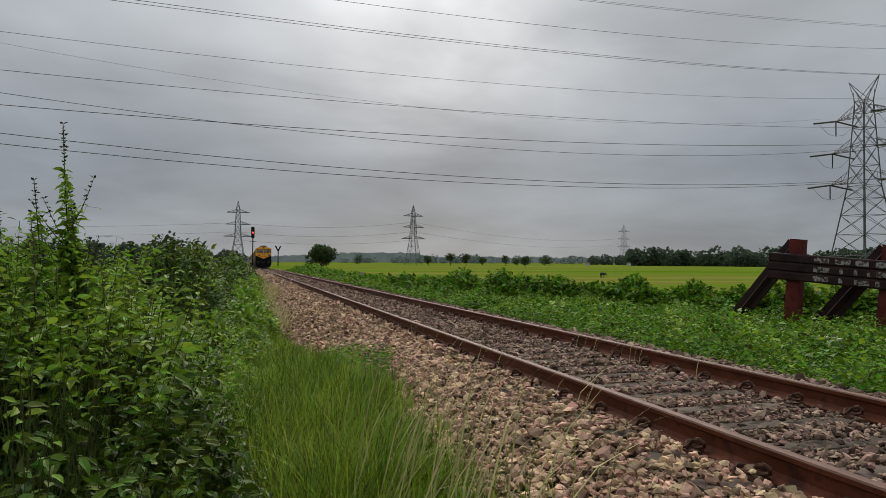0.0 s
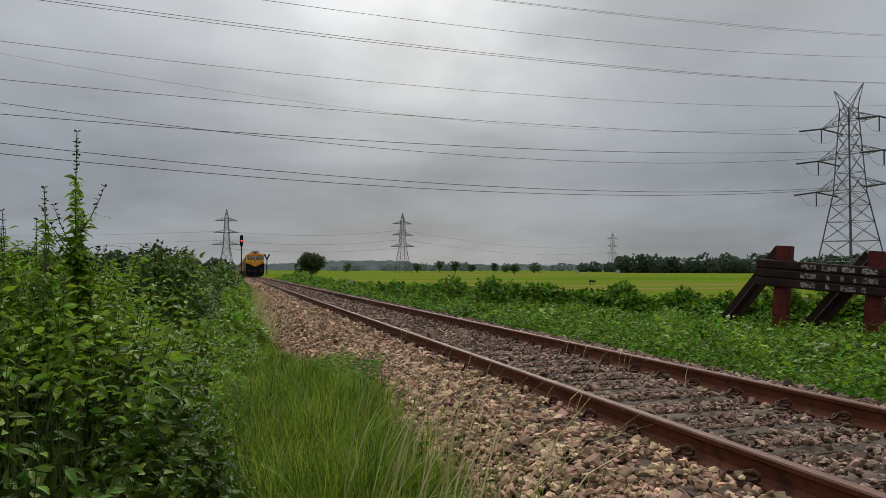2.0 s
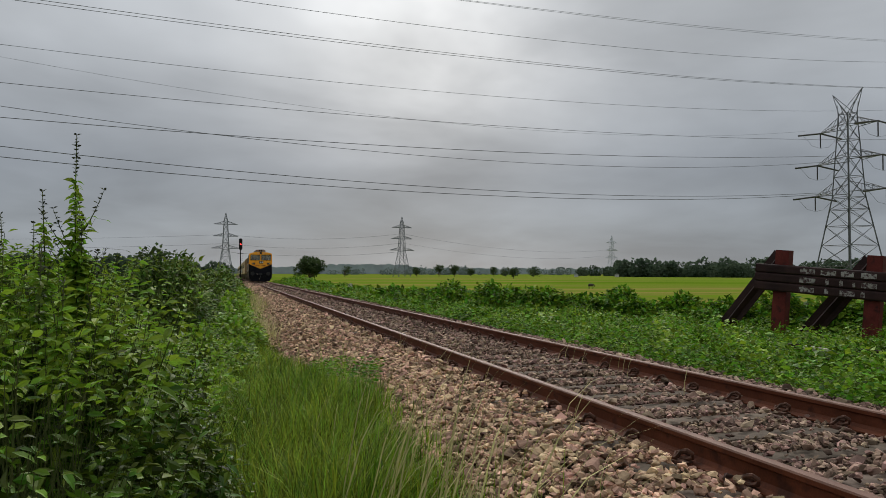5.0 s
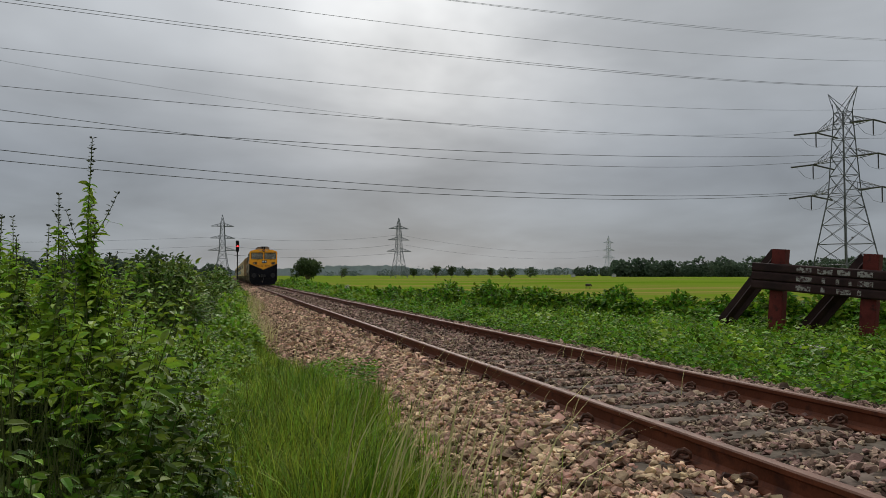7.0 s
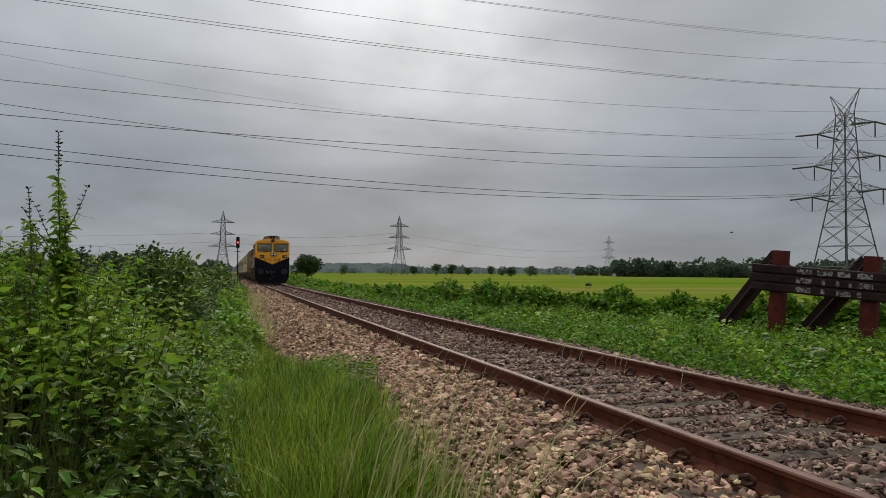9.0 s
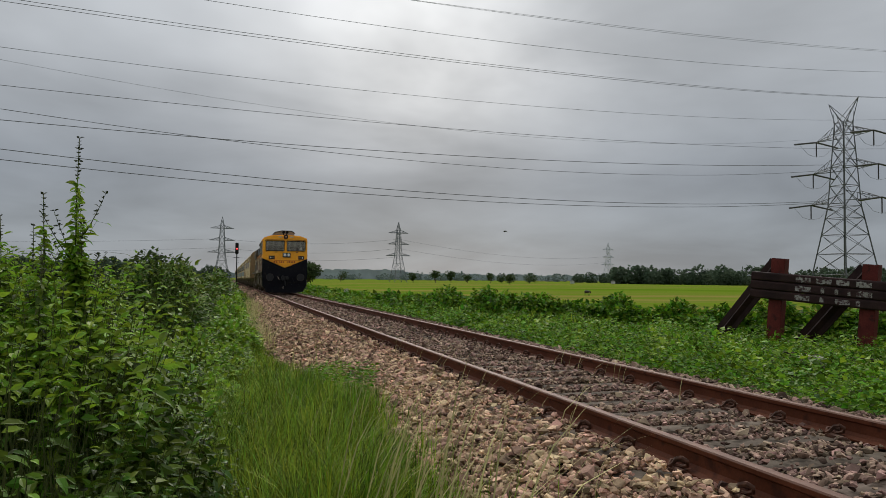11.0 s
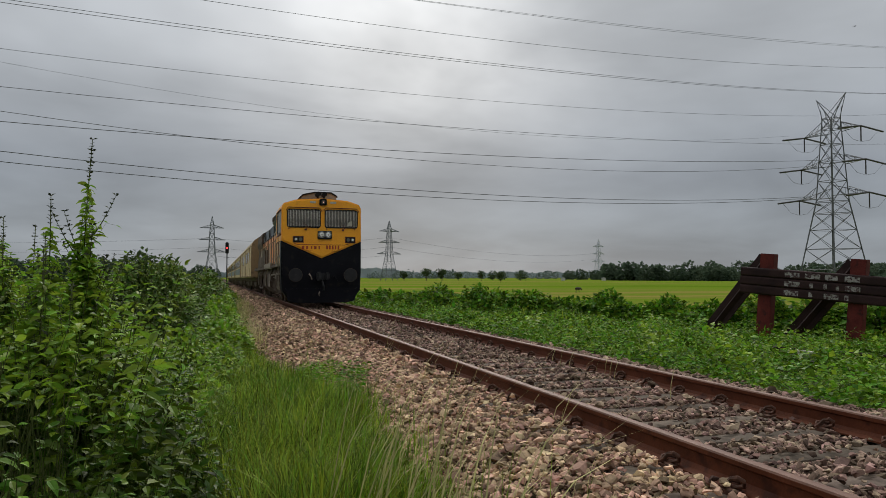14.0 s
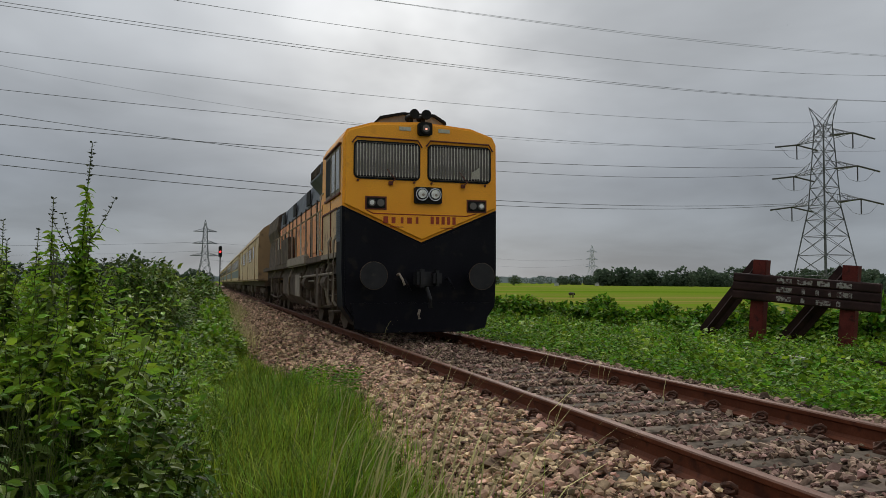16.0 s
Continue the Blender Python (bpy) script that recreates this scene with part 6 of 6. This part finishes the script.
# ---- trees and far woods ----
def tree(x, y, h, w, seed, leaf, n, label, group, mat, trunk=0.3):
    rng = np.random.default_rng(seed)
    g = float(gz(x, y))
    t = thing("tree", pose(x, y, g), label, "tree", group)
    bm = bmesh.new()
    th = h * trunk
    tube(bm, [(0, 0, -0.1), (0.02 * h, 0, th * 0.6), (0.0, 0.01 * h, th), (0.02 * h, 0, h * 0.7)], [0.035 * h, 0.028 * h, 0.022 * h, 0.008 * h], 7)
    cl = []
    for k in range(13):
        a, r = rng.uniform(0, 6.28), w * 0.5 * rng.uniform(0.15, 0.8)
        c = Vector((math.cos(a) * r, math.sin(a) * r, th + (h - th) * rng.uniform(0.25, 0.8)))
        cl.append(c)
        tube(bm, [(0, 0, th * rng.uniform(0.8, 1.2)), (c.x * 0.5, c.y * 0.5, (th + c.z) * 0.52), c], [0.014 * h, 0.010 * h, 0.004 * h], 5)
    part("trunk", bm, M_bark, t, "trunk with spreading limbs")
    cl = np.array([c[:] for c in cl])
    k = rng.integers(0, len(cl), n)
    d = unit(rng.normal(0, 1, (n, 3)))
    s = (w * 0.26) * rng.uniform(0.55, 1.05, n)
    P = cl[k] + d * s[:, None] * np.array([1, 1, 0.75])
    v, tt = scatter(SMALL_V, SMALL_T, P, d + rng.normal(0, 0.5, (n, 3)), unit(d + UP), leaf * rng.uniform(0.6, 1.3, n), 1.5)
    put("crown", array_mesh("crown", v, tt), mat, t, "uneven leafy crown")
    return t


def woods(name, label, spans, mat, leaf, seed):
    """Far woods: rows of uneven clumps of foliage. spans: start and end on the plan, depth, lowest and highest crown, clumps."""
    rng = np.random.default_rng(seed)
    P, D, Z = [], [], []
    for (x0, y0), (x1, y1), depth, lo, hi, n, per in spans:
        for _ in range(n):
            q = rng.random()
            cx, cy = x0 + (x1 - x0) * q, y0 + (y1 - y0) * q
            back = rng.random() * depth
            r = math.hypot(cx, cy)
            cx, cy = cx * (1 + back / r), cy * (1 + back / r)
            h = lo + (hi - lo) * rng.random() ** 1.7
            d = unit(rng.normal(0, 1, (per, 3)))
            rad = h * rng.uniform(0.38, 0.6)
            c = np.array([cx, cy, -1.3 + h * 0.52])
            P.append(c + d * np.array([rad, rad * 0.6, h * 0.5]) * rng.uniform(0.75, 1.08, (per, 1)))
            D.append(d); Z.append(np.full(per, leaf * h) * rng.uniform(0.6, 1.3, per))
    P, D, Z = np.concatenate(P), np.concatenate(D), np.concatenate(Z)
    v, t = scatter(SMALL_V, SMALL_T, P, D + rng.normal(0, 0.6, D.shape), unit(D + UP), Z, 1.7)
    ob = put(name, array_mesh(name, v, t), mat)
    tagged(ob, label, "woods", kind="stuff")


def polar(az, d):
    return d * math.sin(radians(az)), d * math.cos(radians(az))


def build_far():
    lab, grp = "small dark roadside tree at the far field edge", "far single trees"
    tree(*polar(5.75, 150), 5.3, 5.4, 1, 0.42, 3000, "round dark green tree beside the far track", "far single trees", M_tree, 0.05)
    for i, (az, d, h, w) in enumerate(((13.8, 400, 6.2, 5), (15.5, 400, 6.6, 6.5), (16.7, 400, 6.8, 5.2), (17.95, 420, 5, 6), (19.7, 420, 6, 4.6), (20.6, 430, 5.2, 6), (21.2, 300, 4.6, 4.4), (22.7, 430, 5.6, 8), (8.3, 420, 5.5, 7), (-5.8, 60, 4.4, 4.2))):
        tree(*polar(az, d), h, w, 20 + i, 0.10 * h if d > 100 else 0.3, (520 + 90 * (i % 4)) if d > 100 else 1200, lab if d > 100 else "rounded tree standing behind the bank bushes", grp, M_tree, 0.14)
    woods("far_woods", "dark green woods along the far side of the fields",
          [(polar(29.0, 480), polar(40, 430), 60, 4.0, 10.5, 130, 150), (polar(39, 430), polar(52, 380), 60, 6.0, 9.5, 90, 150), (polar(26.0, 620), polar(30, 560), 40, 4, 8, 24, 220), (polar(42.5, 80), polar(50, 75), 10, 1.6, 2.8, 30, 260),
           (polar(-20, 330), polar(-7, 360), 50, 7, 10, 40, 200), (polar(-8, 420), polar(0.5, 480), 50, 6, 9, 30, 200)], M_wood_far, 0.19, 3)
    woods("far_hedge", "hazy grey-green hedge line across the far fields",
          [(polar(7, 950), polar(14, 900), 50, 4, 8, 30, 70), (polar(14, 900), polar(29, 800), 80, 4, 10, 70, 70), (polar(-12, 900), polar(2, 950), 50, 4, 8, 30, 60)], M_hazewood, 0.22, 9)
    # the farthest woods: one ridge with an uneven top, its haze painted into the colour
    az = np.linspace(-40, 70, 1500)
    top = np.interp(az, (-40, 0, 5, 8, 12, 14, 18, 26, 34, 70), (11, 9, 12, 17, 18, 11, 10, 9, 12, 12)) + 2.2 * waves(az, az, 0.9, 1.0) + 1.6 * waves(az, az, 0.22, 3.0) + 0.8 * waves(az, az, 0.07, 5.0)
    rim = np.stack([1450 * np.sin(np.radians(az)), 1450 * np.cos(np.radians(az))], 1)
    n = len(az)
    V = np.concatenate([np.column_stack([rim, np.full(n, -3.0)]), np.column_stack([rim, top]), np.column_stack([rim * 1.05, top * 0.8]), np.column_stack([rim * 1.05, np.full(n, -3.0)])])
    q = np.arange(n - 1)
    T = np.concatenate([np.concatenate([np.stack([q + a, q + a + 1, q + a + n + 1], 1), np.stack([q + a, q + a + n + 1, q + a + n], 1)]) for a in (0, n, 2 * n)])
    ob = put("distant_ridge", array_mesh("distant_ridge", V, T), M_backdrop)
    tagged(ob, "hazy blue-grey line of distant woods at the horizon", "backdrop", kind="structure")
    for az, d in ((25.9, 470), (28.9, 470)):
        x, y = polar(az, d)
        hs = thing("hut", pose(x, y, -1.3, 0, 0, -az), "small whitewashed hut at the edge of far woods", "hut", "far huts")
        bm = bmesh.new()
        box(bm, -1.3, 1.3, -1.2, 1.2, 0, 1.5)
        part("wall", bm, M_house, hs)
        bm = bmesh.new()
        prism(bm, [(-1.5, 1.5), (1.5, 1.5), (0, 2.2)], -1.4, 1.4)
        part("roof", bm, M_tin, hs)


def build_trackside():
    # colour-light signal
    s = thing("railway_signal", pose(1.72, 150, -0.9), "tall dark colour-light signal showing red", "signal")
    bm = bmesh.new()
    tube(bm, [(0, 0, 0), (0, 0, 6.4)], 0.10, 8)
    part("post", bm, M_rubber, s)
    bm = bmesh.new()
    box(bm, -0.32, 0.32, -0.15, 0.15, 6.3, 8.5, 0.1)
    hd = part("signal_head", bm, M_rubber, s, "black signal head")
    for k in range(3):
        bm = bmesh.new()
        disc(bm, 0, -0.2, 6.75 + k * 0.62, 0.14, 0.1, 14)
        part("lens", bm, M_red_light if k == 1 else M_rubber, hd, "glowing red lens" if k == 1 else "")
    bm = bmesh.new()
    for k in range(12):
        box(bm, 0.1, 0.45, 0.05, 0.08, 0.6 + k * 0.45, 0.63 + k * 0.45)
    box(bm, -0.6, 0.6, -0.1, 0.5, 5.6, 5.65)
    part("ladder", bm, M_rubber, s)
    # forked dark board beside the far track, and pale marker posts
    f = thing("trackside_board", pose(7.2, 165, -0.1), "dark forked trackside marker on a post", "marker post")
    bm = bmesh.new()
    tube(bm, [(0, 0, 0), (0, 0, 3.6)], 0.11, 6)
    tube(bm, [(0, 0, 3.2), (-0.55, 0, 4.3)], 0.16, 5)
    tube(bm, [(0, 0, 3.2), (0.55, 0, 4.3)], 0.16, 5)
    part("fork", bm, M_rubber, f)
    for x, y in ((8.05, 52.0), (12.0, 38.5)):
        k = thing("marker_post", pose(x, y, float(gz(x, y))), "short white-painted marker post in the weeds", "marker post", "marker posts")
        bm = bmesh.new()
        box(bm, -0.06, 0.06, -0.05, 0.05, -0.1, 0.75, 0.01)
        p = part("post", bm, M_plate, k)
        bm = bmesh.new()
        box(bm, -0.22, 0.16, -0.07, -0.05, 0.5, 0.7, 0.01)
        part("board", bm, M_plate, p)
    # grazing animal
    x, y = polar(27.0, 112)
    c = thing("cow", pose(x, y, float(gz(x, y)), 0, 0, 20) @ Matrix.Scale(0.62, 4), "dark cow grazing in the open field", "cow")
    bm = bmesh.new()
    tube(bm, [(-0.75, 0, 0.95), (-0.5, 0, 1.0), (0.2, 0, 0.95), (0.65, 0, 1.05)], [0.22, 0.33, 0.35, 0.24], 10)
    part("body", bm, M_cow, c, smooth=True)
    bm = bmesh.new()
    tube(bm, [(0.6, 0, 1.1), (0.95, 0, 1.05), (1.15, 0, 0.75), (1.3, 0, 0.6)], [0.17, 0.14, 0.13, 0.07], 8)
    part("head", bm, M_cow, c, smooth=True)
    for dx in (-0.6, 0.5):
        for dy in (-0.16, 0.16):
            bm = bmesh.new()
            tube(bm, [(dx, dy, 0.85), (dx + 0.03, dy, 0.4), (dx, dy, 0.0)], [0.10, 0.06, 0.06], 6)
            part("leg", bm, M_cow, c)


def bird(label):
    """A small dark bird: body, tail and two wings."""
    b = thing("bird", pose(0, 0, 0), label, "bird", "flying birds")
    bm = bmesh.new()
    tube(bm, [(-0.07, 0, 0), (-0.03, 0, 0.008), (0.03, 0, 0.01), (0.065, 0, 0.012), (0.085, 0, 0.005)], [0.006, 0.02, 0.024, 0.016, 0.003], 8)
    part("body", bm, M_cow, b, smooth=True)
    bm = bmesh.new()
    prism(bm, [(-0.12, -0.002), (-0.06, -0.004), (-0.06, 0.006), (-0.12, 0.002)], -0.018, 0.018)
    part("tail", bm, M_cow, b)
    for s in (-1, 1):
        bm = bmesh.new()
        tube(bm, [(0.02, s * 0.01, 0.01), (0.03, s * 0.06, 0.035), (-0.02, s * 0.12, 0.03)], [0.014, 0.012, 0.003], 5)
        for v in bm.verts:
            v.co.x *= 1.6
        part("wing", bm, M_cow, b)
    return b


build_undergrowth()
build_bank_bushes()
build_weeds()
build_far()
build_trackside()
BIRDS = [bird("small dark bird flying low over the track"), bird("small dark bird flying above the bank")]
build_grass()
build_herbs()
build_ballast()


# ---- motion ----
def train_y(t):
    """Where the train's front stands along the track: it brakes gently as it nears."""
    q = 16.0 - t
    return 13.07 + 7.1 * q + 0.075 * q * q


# seconds, metres by which the wind moves the top of the tallest weed
WIND = [(0.0, -0.191), (0.5, -0.140), (1.0, -0.090), (1.5, -0.023), (2.0, -0.074), (2.5, -0.087), (3.0, -0.105), (3.5, -0.148), (4.1, -0.06), (4.7, -0.10), (5.3, -0.03),
        (6.0, 0.038), (6.5, 0.171), (7.0, 0.014), (7.5, 0.065), (8.0, 0.083), (8.5, -0.048), (9.0, -0.139), (9.6, -0.05), (10.2, -0.09), (10.8, -0.02), (11.3, -0.097),
        (11.5, -0.068), (11.8, 0.060), (12.0, 0.093), (12.3, 0.073), (12.5, 0.024), (13.0, 0.007), (13.3, -0.047), (13.5, -0.019), (14.0, 0.063), (14.5, -0.019), (14.8, 0.017),
        (15.0, 0.105), (15.3, 0.195), (15.5, 0.194), (16.0, 0.093)]


def motions():
    for ob, back in train:
        walk(ob, [(t, pose(TRACK_X + 0.05, train_y(t) + back, -GRADE * (train_y(t) + back - LEVEL_AT), -math.degrees(GRADE))) for t in np.arange(0, 16.01, 0.5)])
    for k, (ob, x, y, g, h) in enumerate(SWAY):
        late = 0.0 if k == 0 else 0.06 * (k % 4)
        ts = [t for t, _ in WIND]
        walk(ob, [(t, pose(x, y, g, 0, math.degrees(math.atan2(float(np.interp(t - late, ts, [d for _, d in WIND])) * (1.0 if k == 0 else 0.9), 2.45)), 0)) for t in ts])
    # birds cross the view
    walk(BIRDS[0], [(0.0, pose(69.41, 59.98, 3.04, 0, 0, 170)), (11.3, pose(9.41, 29.98, 3.04, 0, 0, 170)), (12.5, pose(1.01, 29.98, 2.56, 0, 0, 170)), (12.8, pose(-1.09, 29.98, 2.44, 0, 0, 170)), (14.0, pose(-9.49, 29.98, 1.96, 0, 0, 170)), (16.0, pose(-49.49, 29.98, 1.96, 0, 0, 170))])
    walk(BIRDS[1], [(0.0, pose(-63.58, 29.90, 0.51, 0, 0, 10)), (10.7, pose(-3.58, 29.90, 0.51, 0, 0, 10)), (11.3, pose(-1.60, 29.96, 3.93, 0, -20, 10)), (11.4, pose(-1.27, 29.97, 4.50, 0, -15, 10)), (11.5, pose(-0.20, 30.00, 4.99, 0, -10, 10)), (11.6, pose(1.26, 29.97, 5.35, 0, -10, 10)), (13.1, pose(23.16, 29.52, 10.75, 0, 0, 10)), (16.0, pose(63.16, 69.52, 30.75, 0, 0, 10))])
    # wheels roll without slipping: a turned step every tenth of a second
    for ob, r in WHEELS:
        start = ob.location.copy()
        walk(ob, [(t, pose(*start, -math.degrees((train_y(t) - train_y(0)) / -r), 0, 0)) for t in np.arange(0, 16.01, 0.1)])


motions()
